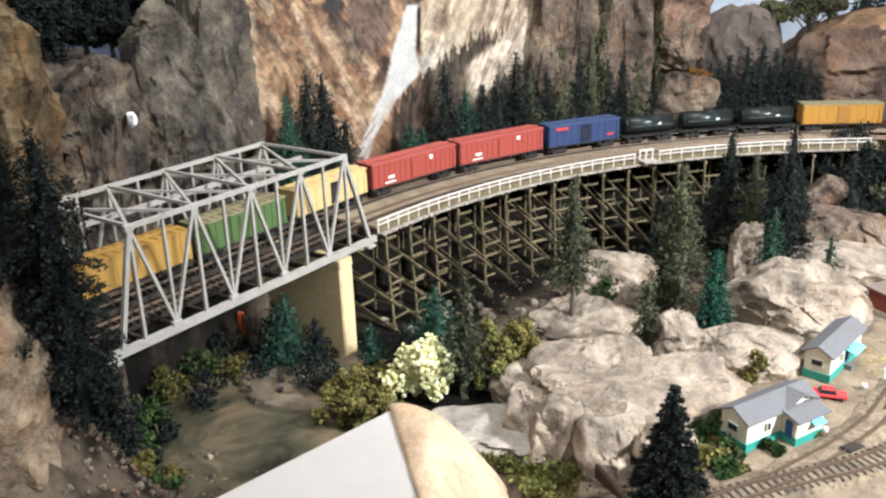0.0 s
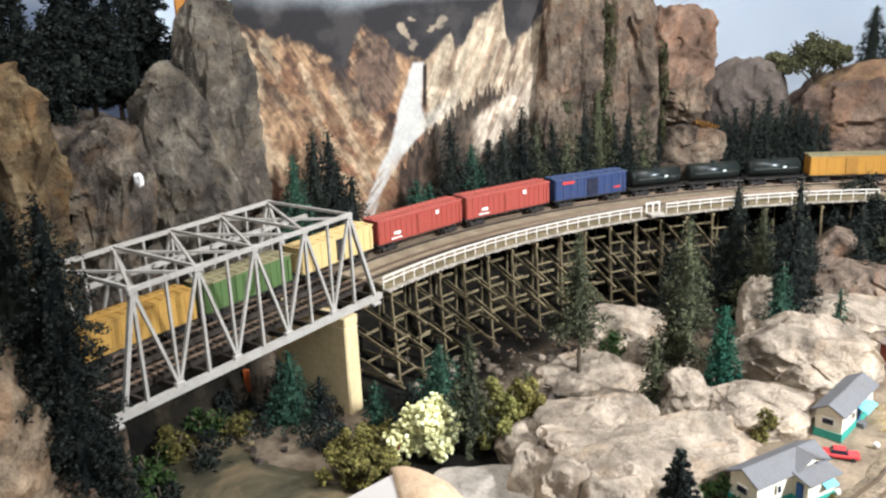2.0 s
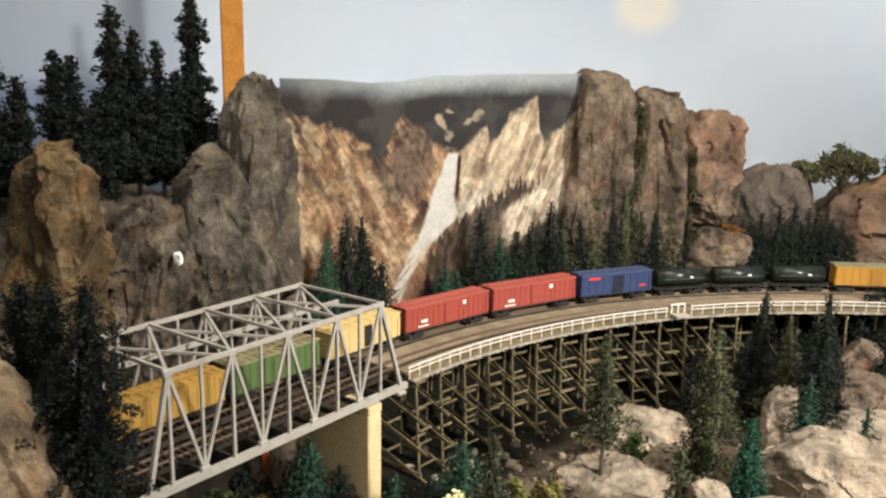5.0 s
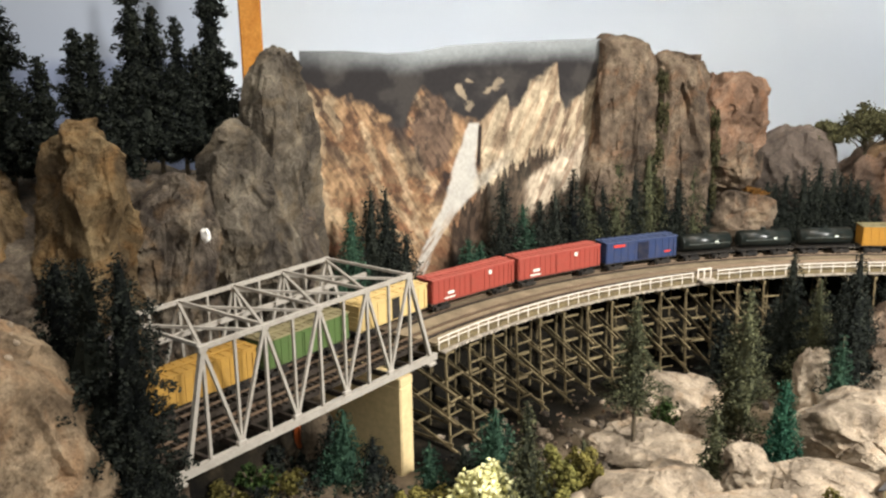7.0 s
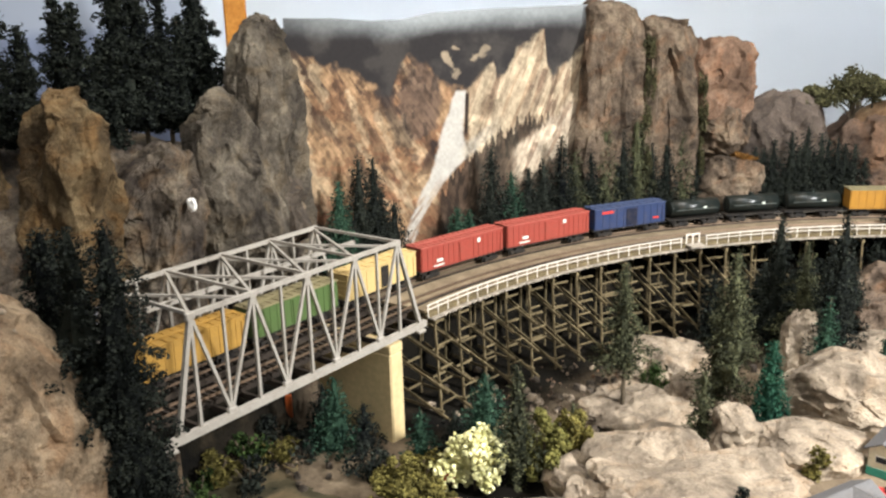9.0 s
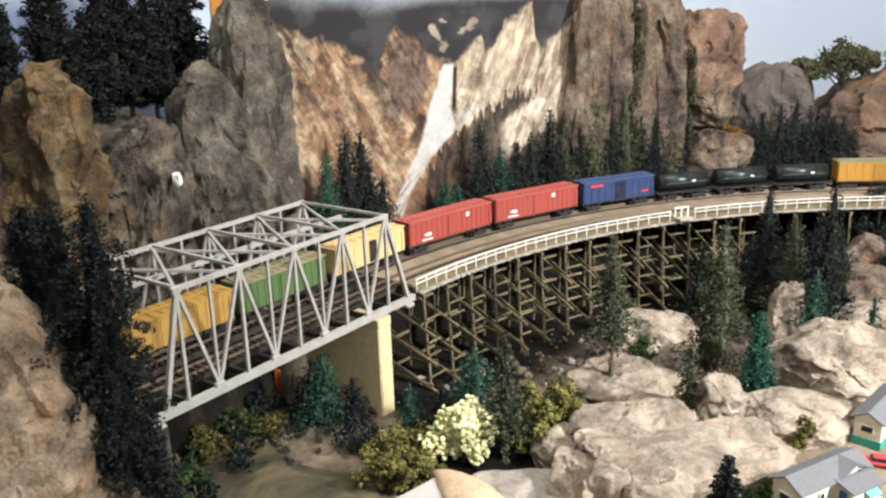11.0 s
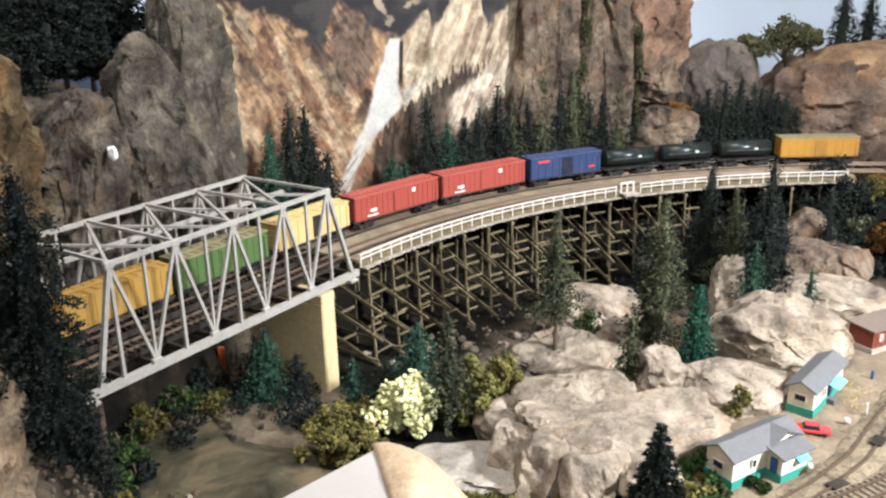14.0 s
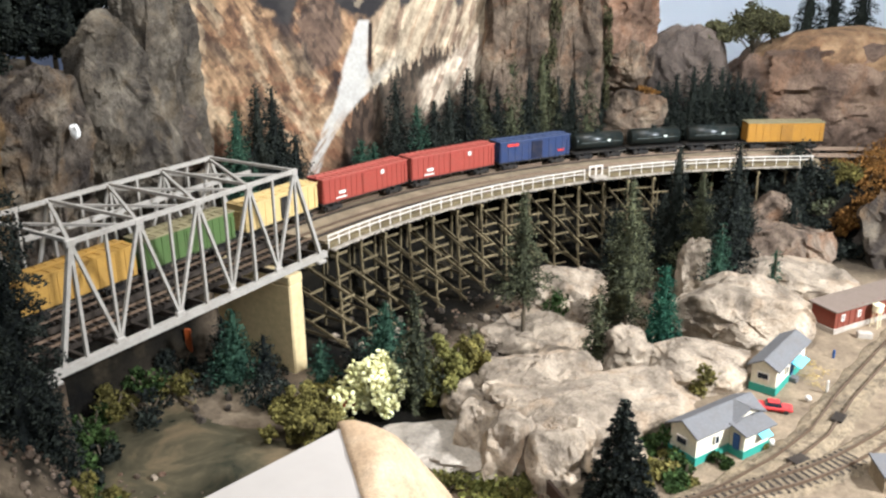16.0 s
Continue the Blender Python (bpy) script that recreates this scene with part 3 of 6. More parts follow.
def poster():
    """The printed canyon picture with a waterfall, bent round behind the track."""
    nu, nv = 560, 380
    th = np.linspace(-0.6, 29.6, nu)
    T, V = np.meshgrid(th, np.linspace(0, 1, nv))
    top = np.interp(T, [-0.6, 4, 8, 11, 14, 20, 29.6], [1.573, 1.571, 1.566, 1.567, 1.575, 1.579, 1.582])
    Z = 1.185 + V * (top - 1.185)
    drop = 1.575 - Z
    # the print's own measure: X across, Y down from the top
    X = np.interp(T, [-0.6, 10, 20, 29.6], [527.0, 722.5, 897.0, 1061.6]) + drop * np.interp(T, [-0.6, 10, 20, 29.6], [72.6, 29.5, -1.8, -27.4])
    Y = np.interp(T, [-0.6, 10, 20, 29.6], [81.5, 76.5, 72.5, 69.1]) + drop * np.interp(T, [-0.6, 10, 20, 29.6], [1306, 1165, 1075, 1017])
    n1 = fbm(X / 60, Y / 60, 1)
    n2 = fbm(X / 14, Y / 14, 2)
    fine = fbm(X / 4, Y / 4, 4, 3)

    def col(r, g, b):
        return np.array(lin(r, g, b)[:3])

    def over(img, c, m):
        return img * (1 - m[..., None]) + c * m[..., None]

    def stroke(x0, y0, x1, y1, w, wob=10.0):
        """A ragged tapering brush stroke from one place to another, 0 to 1."""
        t = np.clip(((X - x0) * (x1 - x0) + (Y - y0) * (y1 - y0)) / ((x1 - x0) ** 2 + (y1 - y0) ** 2), 0, 1)
        d = np.hypot(X - x0 - t * (x1 - x0), Y - y0 - t * (y1 - y0)) + wob * (n2 - 0.5)
        return sstep(w, w * 0.35, d) * (1 - 0.35 * t)

    # left wall of the canyon: tan and rusty slopes with dark gullies running down to the fall
    img = over(np.zeros(X.shape + (3,)) + col(196, 150, 104), col(164, 116, 78), sstep(0.38, 0.66, n1))
    img = over(img, col(222, 182, 134), sstep(0.52, 0.72, fbm((X - Y * 0.7) / 26, (X * 0.6 + Y) / 70, 7)) * 0.8)
    left = sstep(815, 780, X)
    gully = fbm((X - Y * 0.55) / 13, (X * 0.5 + Y) / 70, 9)
    img = over(img, col(96, 70, 54), left * sstep(0.47, 0.37, gully) * 0.5)
    gully = fbm((X - Y * 0.8) / 24, (X * 0.6 + Y) / 120, 19)
    img = over(img, col(80, 60, 50), left * sstep(0.47, 0.37, gully) * sstep(330, 190, Y) * 0.85)
    img = over(img, col(150, 88, 54), left * sstep(0.52, 0.68, fbm(X / 26, Y / 18, 23)) * sstep(260, 330, Y) * 0.5)
    for x0, y0, x1, y1, w in ((548, 158, 566, 250, 11), (575, 165, 600, 230, 9), (640, 205, 668, 300, 9), (690, 245, 752, 420, 10),
                              (672, 330, 745, 400, 8), (655, 300, 690, 345, 9), (735, 250, 762, 330, 8), (560, 290, 590, 420, 10), (700, 400, 745, 425, 7)):
        img = over(img, col(228, 192, 146), stroke(x0, y0, x1, y1, w, 26) * 0.6)
    for x0, y0, x1, y1, w in ((610, 170, 640, 250, 10), (660, 190, 690, 250, 9), (590, 250, 640, 330, 7), (640, 290, 690, 390, 7), (560, 260, 585, 285, 5), (755, 320, 720, 300, 6), (700, 340, 735, 375, 6)):
        img = over(img, col(86, 64, 54), stroke(x0, y0, x1, y1, w, 26) * 0.65)
    # grey brown outcrop left of the fall, and the dark side valley beside it
    d = np.hypot((X - 765) / 40, (Y - 222) / 72) + 0.5 * (n2 - 0.5)
    img = over(img, over(np.zeros(img.shape) + col(126, 98, 78), col(86, 70, 60), sstep(0.5, 0.62, fbm(X / 9, Y / 24, 29))), sstep(1.05, 0.8, d) * 0.9)
    for x0, y0, x1, y1, w in ((698, 205, 738, 292, 20), (716, 190, 700, 235, 16), (790, 300, 775, 345, 11)):
        img = over(img, col(64, 52, 48), stroke(x0, y0, x1, y1, w, 18) * 0.9)
    # right wall: pale cream buttresses
    right = sstep(846, 858, X)
    flute = fbm((X + Y * 0.42) / 10, Y / 110, 12)
    img = over(img, col(236, 206, 164), right * 0.85)
    img = over(img, col(186, 144, 106), right * sstep(0.48, 0.66, flute) * 0.65)
    img = over(img, col(132, 96, 74), right * sstep(0.5, 0.62, fbm((X + Y * 0.3) / 9, Y / 46, 15)) * sstep(940, 990, X) * 0.75)
    for x0, y0, x1, y1, w in ((906, 170, 890, 245, 7), (962, 200, 948, 250, 8), (985, 175, 968, 240, 9)):
        img = over(img, col(120, 90, 72), stroke(x0, y0, x1, y1, w) * 0.7)
    # dark plateau, lost in haze towards the top
    ridge = np.interp(X, [520, 548, 600, 650, 690, 712, 728, 745, 775, 800, 822, 850, 872, 897, 903, 915, 938, 960, 986, 990, 1000, 1030, 1048, 1065],
                      [130, 146, 160, 174, 202, 216, 172, 150, 158, 184, 204, 203, 178, 154, 184, 180, 142, 128, 102, 160, 182, 155, 136, 124])
    mk = sstep(8, -8, Y - ridge + 24 * (n2 - 0.5))
    plate = over(np.zeros(img.shape) + col(62, 56, 54), col(84, 76, 70), sstep(0.4, 0.62, n1))
    img = img * (1 - mk[..., None]) + plate * mk[..., None]
    for x0, y0, x1, y1, w in ((814, 146, 832, 178, 7), (826, 130, 838, 138, 5), (856, 154, 884, 134, 8)):
        img = over(img, col(214, 184, 146), stroke(x0, y0, x1, y1, w, 22) * 0.8)
    # forest on the far slope with a sunlit strip across it
    edge = np.interp(X, [800, 830, 870, 900, 940, 965, 1000, 1065], [400, 350, 312, 292, 270, 262, 258, 240])
    mk = np.zeros(X.shape)
    for w, tall, seed in ((11, 36, 3), (8, 26, 5), (15, 46, 8)):
        cell = np.floor(X / w + 0.13 * seed).astype(int)
        rnd = np.modf(np.abs(np.sin(cell * 12.9898 + seed) * 43758.5453))[0]
        off = np.abs(np.modf(X / w + 0.13 * seed + 50)[0] - 0.5) * 2 + 0.5 * (fine - 0.5)
        mk = np.maximum(mk, sstep(-3, 3, Y - edge - 12 + tall * (0.3 + 0.7 * rnd) * (1 - off)))
    mk = mk * sstep(785, 805, X)
    wood = over(np.zeros(img.shape) + col(92, 72, 56), col(46, 40, 34), sstep(0.42, 0.6, fbm(X / 6, Y / 24, 39)))
    img = over(img, wood, mk * 0.92)
    c = np.interp(X, [925, 950, 985, 1010, 1050], [345, 328, 305, 278, 248])
    strip = sstep(42, 26, np.abs(Y - c + 34 * (fbm(X / 8, Y / 36, 33) - 0.5))) * sstep(922, 940, X)
    img = over(img, col(238, 208, 172), strip)
    img = over(img, col(160, 120, 92), strip * sstep(0.52, 0.66, fbm((X + Y * 0.4) / 8, Y / 34, 35)) * 0.7)
    low = sstep(420, 462, Y + 50 * (fbm(X / 9, Y / 60, 37) - 0.5) + sstep(840, 1000, X) * 50) * (1 - sstep(60, 20, np.abs(X - 738)))
    img = over(img, col(44, 42, 34), low * 0.9)
    # falling water, narrow at the lip, spreading, then running off to one side
    ys = [204, 250, 280, 300, 325, 350, 375, 400, 430, 465, 500]
    cx = np.interp(Y, ys, [839, 829, 822, 822, 818, 803, 786, 772, 757, 745, 735])
    wd = np.interp(Y, ys, [9, 15, 20, 24, 26, 18, 15, 13, 11, 10, 10])
    fall = sstep(wd + 3, wd - 4, np.abs(X - cx) + 7 * (n2 - 0.5)) * sstep(203, 209, Y)
    lace = 0.6 * sstep(330, 420, Y) * sstep(0.34, 0.62, fbm((X + Y * 0.7) / 5, Y / 20, 51)) + 0.2 * sstep(340, 400, Y)
    img = over(img, col(238, 224, 205), fall * np.clip(1.05 - lace, 0, 1))
    mk = sstep(19, 6, np.abs(Y - np.interp(X, [835, 860, 905], [318, 300, 262]))) * sstep(832, 845, X) * sstep(925, 850, X)
    img = over(img, col(242, 220, 190), mk * 0.9)
    img = over(img, col(62, 48, 42), sstep(4.5, 2, np.abs(X - 848 + (Y - 245) * 0.05)) * sstep(204, 214, Y) * sstep(290, 276, Y))
    # streaks and crags in the rock
    rock_only = sstep(-6, 12, Y - ridge) * (1 - 0.85 * fall)
    streak = fbm((X - np.where(X < 830, 0.6, -0.4) * Y) / 5, (Y + 0.4 * X) / 26, 61, 4)
    img = img * (1 + rock_only * (streak - 0.5))[..., None]
    crag = fbm(X / 7, Y / 11, 71, 4)
    img = img * (1 + 0.9 * (crag - 0.5) * rock_only)[..., None]
    img = img * (1 + 0.9 * (fbm(X / 20, Y / 16, 81) - 0.5) * rock_only)[..., None]
    grey = img.mean(-1, keepdims=True)
    img = grey + (img - grey) * 0.88
    blot = sstep(0.5, 0.62, fbm(X / 9, Y / 9, 63)) * sstep(0.42, 0.6, fbm(X / 45, Y / 45, 65)) * rock_only
    img = over(img, col(70, 52, 42), blot * 0.4)
    # pale mist along the top of the print
    below = (Z - top) * -1200
    mist = sstep(46, 0, below - 26 * (n1 - 0.5) + np.interp(X, [530, 700, 800, 1060], [8, 4, 0, -6]))
    img = over(img, col(214, 214, 210), mist * np.interp(X, [530, 640, 760, 900, 1060], [0.35, 0.55, 0.8, 0.75, 0.6]))
    img = img * (0.86 + 0.28 * fine)[..., None] * np.array([0.47, 0.50, 0.52])
    root = base("picture_sheet", Matrix.Identity(4), "printed canyon picture with waterfall, bent behind the track", "picture")
    mt, n, l, b = mat("printed picture", 0.75, spec=0.12)
    at = n.new("ShaderNodeAttribute")
    at.attribute_name = "ink"
    l.new(at.outputs["Color"], b.inputs["Base Color"])
    a = np.radians(T)
    sag = 0.004 * np.sin((T + 1.5) / 31 * np.pi) * V
    rr = 1.10 + sag
    v = np.stack([CX - rr * np.cos(a), CY + rr * np.sin(a), Z], -1).reshape(-1, 3)
    i = np.arange(nu * nv).reshape(nv, nu)
    f = np.stack([i[:-1, :-1], i[:-1, 1:], i[1:, 1:], i[1:, :-1]], -1).reshape(-1, 4)
    ob = mesh_part("print", v, f, mt, root, smooth=True)
    ca = ob.data.color_attributes.new("ink", "FLOAT_COLOR", "POINT")
    ca.data.foreach_set("color", np.concatenate([np.clip(img, 0, 1), np.ones(X.shape + (1,))], -1).reshape(-1))
    bm = bmesh.new()
    sweep(bm, 1.109, 1.373, 0.003, 0.376, -0.6, 29.6, 40)
    part("backing_board", bm, flat_mat("grey card", lin(120, 116, 110)), root)


def water():
    m, n, l, b = mat("murky river resin", 0.24, spec=0.45)
    vec = coords(n, l)
    f = noise_node(n, l, vec, 13, 5, 0.6, 0.6)
    c = ramp(n, l, f, [(0.36, lin(52, 51, 40)), (0.5, lin(81, 74, 57)), (0.66, lin(126, 107, 81))])
    l.new(c, b.inputs["Base Color"])
    bump(n, l, b, noise_node(n, l, vec, 60, 3, 0.5, 0.5), 0.35, 0.002)
    bm = bmesh.new()
    bmesh.ops.create_cone(bm, cap_ends=True, segments=48, radius1=0.23, radius2=0.23, depth=0.004, matrix=pose(0.02, 0.06, -0.002))
    ob = part("water", bm, m)
    ob.location.z = WATER
    tagged(ob, "still murky olive brown river pool", "water", kind="structure")


# ---- bridge, pier and trestle ----


def truss_bridge():
    root = base("truss_bridge", pose(0, 0, 1.2), "silver grey steel through truss railway bridge", "bridge")
    H, P, L = TRUSS_H, PANEL, 5 * PANEL

    def side(x, name):
        s = part(name, beam_bm((x, -0.012, -0.004), (x, L + 0.012, -0.004), 0.0066, 0.0078), M_STEEL, root, "bottom chord with truss members")
        part("top_chord", beam_bm((x, P / 2 - 0.003, H), (x, L - P / 2 + 0.003, H), 0.0042, 0.0044), M_STEEL, s)
        part("end_post", beam_bm((x, 0.012, 0), (x, P / 2, H), 0.0046, 0.0044), M_STEEL, s)
        part("end_post", beam_bm((x, L, 0), (x, L - P / 2, H), 0.0046, 0.0044), M_STEEL, s)
        for i in range(5):
            y = P * (i + 0.5)
            part("post", beam_bm((x, y, 0), (x, y, H), 0.0032, 0.0032, (0, 1, 0)), M_STEEL, s)
            part("gusset_plate", box_bm((0.0054, 0.010, 0.0075), pose(x, y, H - 0.001), 0.001), M_STEEL, s)
            if i < 4:
                part("diagonal", beam_bm((x, y, H), (x, y + P / 2, 0), 0.0030, 0.0033), M_STEEL, s)
                part("diagonal", beam_bm((x, y + P, H), (x, y + P / 2, 0), 0.0030, 0.0033), M_STEEL, s)
                part("sub_post", beam_bm((x, y + P / 2, 0), (x, y + P / 2, H), 0.0027, 0.0027, (0, 1, 0)), M_STEEL, s)
                part("gusset_plate", box_bm((0.0054, 0.011, 0.006), pose(x, y + P / 2, 0.002), 0.001), M_STEEL, s)

    side(0.0, "near_side_frame")
    side(X_FAR, "far_side_frame")
    for i in range(5):
        y = P * (i + 0.5)
        part("top_strut", beam_bm((0, y, H + 0.001), (X_FAR, y, H + 0.001), 0.0031, 0.0033), M_STEEL, root)
        if i < 4:
            part("top_brace", beam_bm((0, y, H - 0.001), (X_FAR, y + P, H - 0.001), 0.0029, 0.0027), M_STEEL, root)
            part("top_brace", beam_bm((X_FAR, y, H - 0.0045), (0, y + P, H - 0.0045), 0.0029, 0.0027), M_STEEL, root)
    part("centre_beam", beam_bm((X_FAR / 2, P / 2, H - 0.009), (X_FAR / 2, L - P / 2, H - 0.009), 0.0044, 0.0046), M_STEEL, root)
    for i in range(11):
        part("floor_beam", beam_bm((0, L * i / 10, -0.003), (X_FAR, L * i / 10, -0.004), 0.004, 0.006), M_TIE, root, "dark floor beam")
    for x in (-0.03, -0.058, -0.078, -0.106):
        part("stringer", beam_bm((x, -0.01, 0.0015), (x, L + 0.01, 0.0015), 0.004, 0.006), M_TIE, root, "dark stringer under the rails")
    for y0, size in ((0.0, 0.012), (L - 0.002, 0.014)):
        part("bearing_plate", box_bm((size * 0.8, size, 0.004), pose(0.002, y0, -0.0105), 0.001), M_STEEL, root)


def track(name, pts, label, tie_to=99.0, gauge=0.0165, tie_mat=None):
    """Two rails and their sleepers along a row of points."""
    root = base(name, Matrix.Identity(4), label, "track", kind="structure")
    pts = [Vector(p) for p in pts]
    side = []
    for i, p in enumerate(pts):
        d = (pts[min(i + 1, len(pts) - 1)] - pts[max(i - 1, 0)]).normalized()
        side.append(Vector((-d.y, d.x, 0)).normalized())
    for sgn in (-1, 1):
        bm = bmesh.new()
        rings = []
        for p, n in zip(pts, side):
            c = p + n * sgn * gauge / 2
            rings.append([bm.verts.new(c + n * dx + Vector((0, 0, dz))) for dx, dz in ((-0.0012, 0), (0.0012, 0), (0.0006, 0.0025), (-0.0006, 0.0025))])
        for a, b in zip(rings, rings[1:]):
            for k in range(4):
                bm.faces.new((a[k], a[(k + 1) % 4], b[(k + 1) % 4], b[k]))
        bm.faces.new(rings[0][::-1]), bm.faces.new(rings[-1])
        bmesh.ops.recalc_face_normals(bm, faces=bm.faces)
        part("rail", bm, M_RAILSTEEL, root, "worn brown steel rail")
    if tie_to > 0:
        me = finish("sleeper", box_bm((0.0032, 0.030, 0.0022), pose(0, 0, 0), 0.0003), tie_mat or M_TIE)
        total, nxt = 0.0, 0.0
        for i in range(len(pts) - 1):
            a, b = pts[i], pts[i + 1]
            ln = (b - a).length
            while nxt < min(total + ln, tie_to):
                p = a.lerp(b, (nxt - total) / ln)
                ob = new("sleeper", me)
                d = b - a
                ob.matrix_basis = Matrix.Translation(p - Vector((0, 0, 0.0009))) @ pose(0, 0, 0, 0, 0, math.degrees(math.atan2(d.y, d.x)) + random.uniform(-2, 2))
                ob.parent = root
                nxt += 0.0082
            total += ln
    return root


M_RAILSTEEL = paint_mat("worn rail steel", lin(120, 100, 82), 0.4, 0.5, 0.6, 80)


def track_line(r, s0, s1, step=0.02, z=Z_RAIL - 0.0025):
    out = []
    n = int((s1 - s0) / step) + 1
    for i in range(n + 1):
        s = s0 + (s1 - s0) * i / n
        out.append(Vector((CX - r, CY + s, z)) if s < 0 else arc(r, math.degrees(s / r), z))
    return out


def trestle():
    root = base("trestle_viaduct", Matrix.Identity(4), "curved brown timber trestle with planked deck", "trestle")
    a0, a1 = 0.9, 60.5
    bm = bmesh.new()
    sweep(bm, (R_NEAR + R_FAR) / 2, Z_DECK + 0.0015, R_FAR - R_NEAR - 0.012, 0.004, a0, a1, 60)
    part("deck", bm, M_DECK, root, "weathered planked deck")
    for r, w in ((R_NEAR + 0.003, 0.008), (R_FAR - 0.003, 0.008)):
        bm = bmesh.new()
        sweep(bm, r, Z_DECK - 0.002, w, 0.006, a0, a1, 60)
        part("edge_beam", bm, M_TRESTLE, root, "weathered timber edge beam")
    for r in (0.915, 0.945, 0.98, 1.01):
        bm = bmesh.new()
        sweep(bm, r, Z_DECK - 0.009, 0.006, 0.009, a0, a1, 60)
        part("stringer", bm, M_TRESTLE, root)
    plank = finish("deck_plank", box_bm((0.010, 0.0034, 0.0022)), M_EDGE)
    rng = random.Random(31)
    for k in range(170):
        a = a0 + 0.2 + (a1 - a0 - 0.4) * k / 169
        ob = new("deck_plank", plank)
        ob.matrix_basis = Matrix.Translation(arc(R_NEAR - 0.002 + rng.uniform(-0.0015, 0.001), a, Z_DECK - 0.0062)) @ pose(0, 0, 0, 0, 0, -a + rng.uniform(-3, 3))
        ob.parent = root
    for r in (R_IN, R_OUT):
        for s in (-1, 1):
            bm = bmesh.new()
            sweep(bm, r + s * 0.0112, Z_DECK + 0.0042, 0.0034, 0.0024, a0, a1, 60)
            part("guard_timber", bm, M_TIE, root, "dark guard timber beside the rail")
    top = Z_DECK - 0.0135
    count = 20
    rs = (0.904, 0.975, 1.020)
    for i in range(count):
        a = 2.0 + 3.05 * i
        bent = part("bent", beam_bm(arc(R_NEAR + 0.001, a, top - 0.003), arc(R_FAR + 0.004, a, top - 0.003), 0.0042, 0.005), M_TRESTLE, root)
        feet = []
        for k, r in enumerate(rs):
            batter = (-0.10, 0.03, 0.10)[k]
            g = max(0.95, min(gz(*arc(r, a)[:2]) - 0.004, top - 0.02))
            p0, p1 = arc(r, a, top - 0.006), arc(r + batter * (top - g) * 0.6, a, g)
            part("post", beam_bm(p1, p0, *((0.0026, 0.0026) if k == 0 else (0.0024, 0.0024)), (0, 1, 0)), M_TRESTLE, bent)
            feet.append(p1)
        z, level = top - 0.006, 0
        while z - 0.030 > min(feet[0].z, feet[1].z):
            z2 = z - 0.040
            e0 = R_NEAR - 0.002 - 0.06 * (top - z2)
            if a < 44 or level % 2:
                part("sway_brace", beam_bm(arc(1.016, a - 0.24, z - 0.004), arc(e0 - 0.012, a - 0.24, z2 - 0.009), 0.0022, 0.0036), M_TRESTLE, bent)
            if level == 2:
                part("girt", beam_bm(arc(e0, a - 0.16, z2), arc(R_FAR + 0.002, a - 0.16, z2), 0.0024, 0.0034), M_TRESTLE, bent)
            if a < 44:
                near = R_NEAR - 0.003 - 0.06 * (top - z2)
                for lift in ((0.022, 0.004) if (i + level) % 2 else (0.014,)):
                    reach = 0.8 + 0.35 * ((i * 7 + level * 3 + int(lift * 1000)) % 3)
                    part("longitudinal_girt", beam_bm(arc(near, a - 0.4, z2 + lift), arc(near, a + reach, z2 + lift), 0.0017, 0.0020), M_TRESTLE, bent)
                part("longitudinal_girt", beam_bm(arc(0.955, a - 0.35, z2 + 0.014), arc(0.955, a + 1.6, z2 + 0.014), 0.0024, 0.0030), M_TRESTLE, bent)
            z, level = z2, level + 1


def railing(name, r, a0, a1, label):
    root = base(name, Matrix.Identity(4), label, "railing", "trestle railings")
    n = int((a1 - a0) / 1.25)
    for i in range(n + 1):
        a = a0 + (a1 - a0) * i / n
        part("post", beam_bm(arc(r, a, Z_DECK - 0.004), arc(r, a, Z_DECK + 0.0122), 0.0012, 0.0012, (0, 1, 0)), M_RAILING, root)
    for z in (0.0122, 0.0064):
        bm = bmesh.new()
        sweep(bm, r, Z_DECK + z, 0.0013, 0.0015 if z > 0.01 else 0.0011, a0 - 0.1, a1 + 0.1, max(8, n // 2))
        part("rail", bm, M_RAILING, root)


def refuge(r, a):
    root = base("refuge_platform", Matrix.Identity(4), "small white timber refuge platform on the trestle edge", "platform")
    m = Matrix.Translation(arc(r - 0.008, a, Z_DECK)) @ pose(0, 0, 0, 0, 0, -a)
    part("floor", box_bm((0.018, 0.026, 0.003), m), M_EDGE, root)
    for dx, dy in ((-0.008, -0.012), (-0.008, 0.012), (-0.008, 0)):
        part("post", box_bm((0.0018, 0.0018, 0.018), m @ pose(dx, dy, 0.008)), M_RAILING, root)
    part("rail", box_bm((0.0016, 0.026, 0.0022), m @ pose(-0.008, 0, 0.0165)), M_RAILING, root)


def pier():
    ob = base("bridge_pier", pose(-0.072, 0.329, 1.1865), "cream plaster wall pier under the bridge end", "pier")
    part("shaft", box_bm((0.144, 0.024, 0.158), pose(0, 0, -0.091), 0.002), M_PIER, ob)
    part("cap", box_bm((0.1444, 0.0244, 0.012), pose(0, 0, -0.006), 0.0015), M_PIER, ob)
    part("footing", box_bm((0.146, 0.026, 0.02), pose(0, 0, -0.168), 0.002), M_PIER, ob)
    bm = bmesh.new()
    add_box(bm, (0.142, 0.04, 0.16), pose(0, 0, -0.08), 0.004)
    ob = part("bridge_abutment", bm, M_CLIFF)
    ob.matrix_basis = pose(-0.072, -0.006, 1.1865)
    tagged(ob, "dark stone abutment under the bridge end", "abutment")


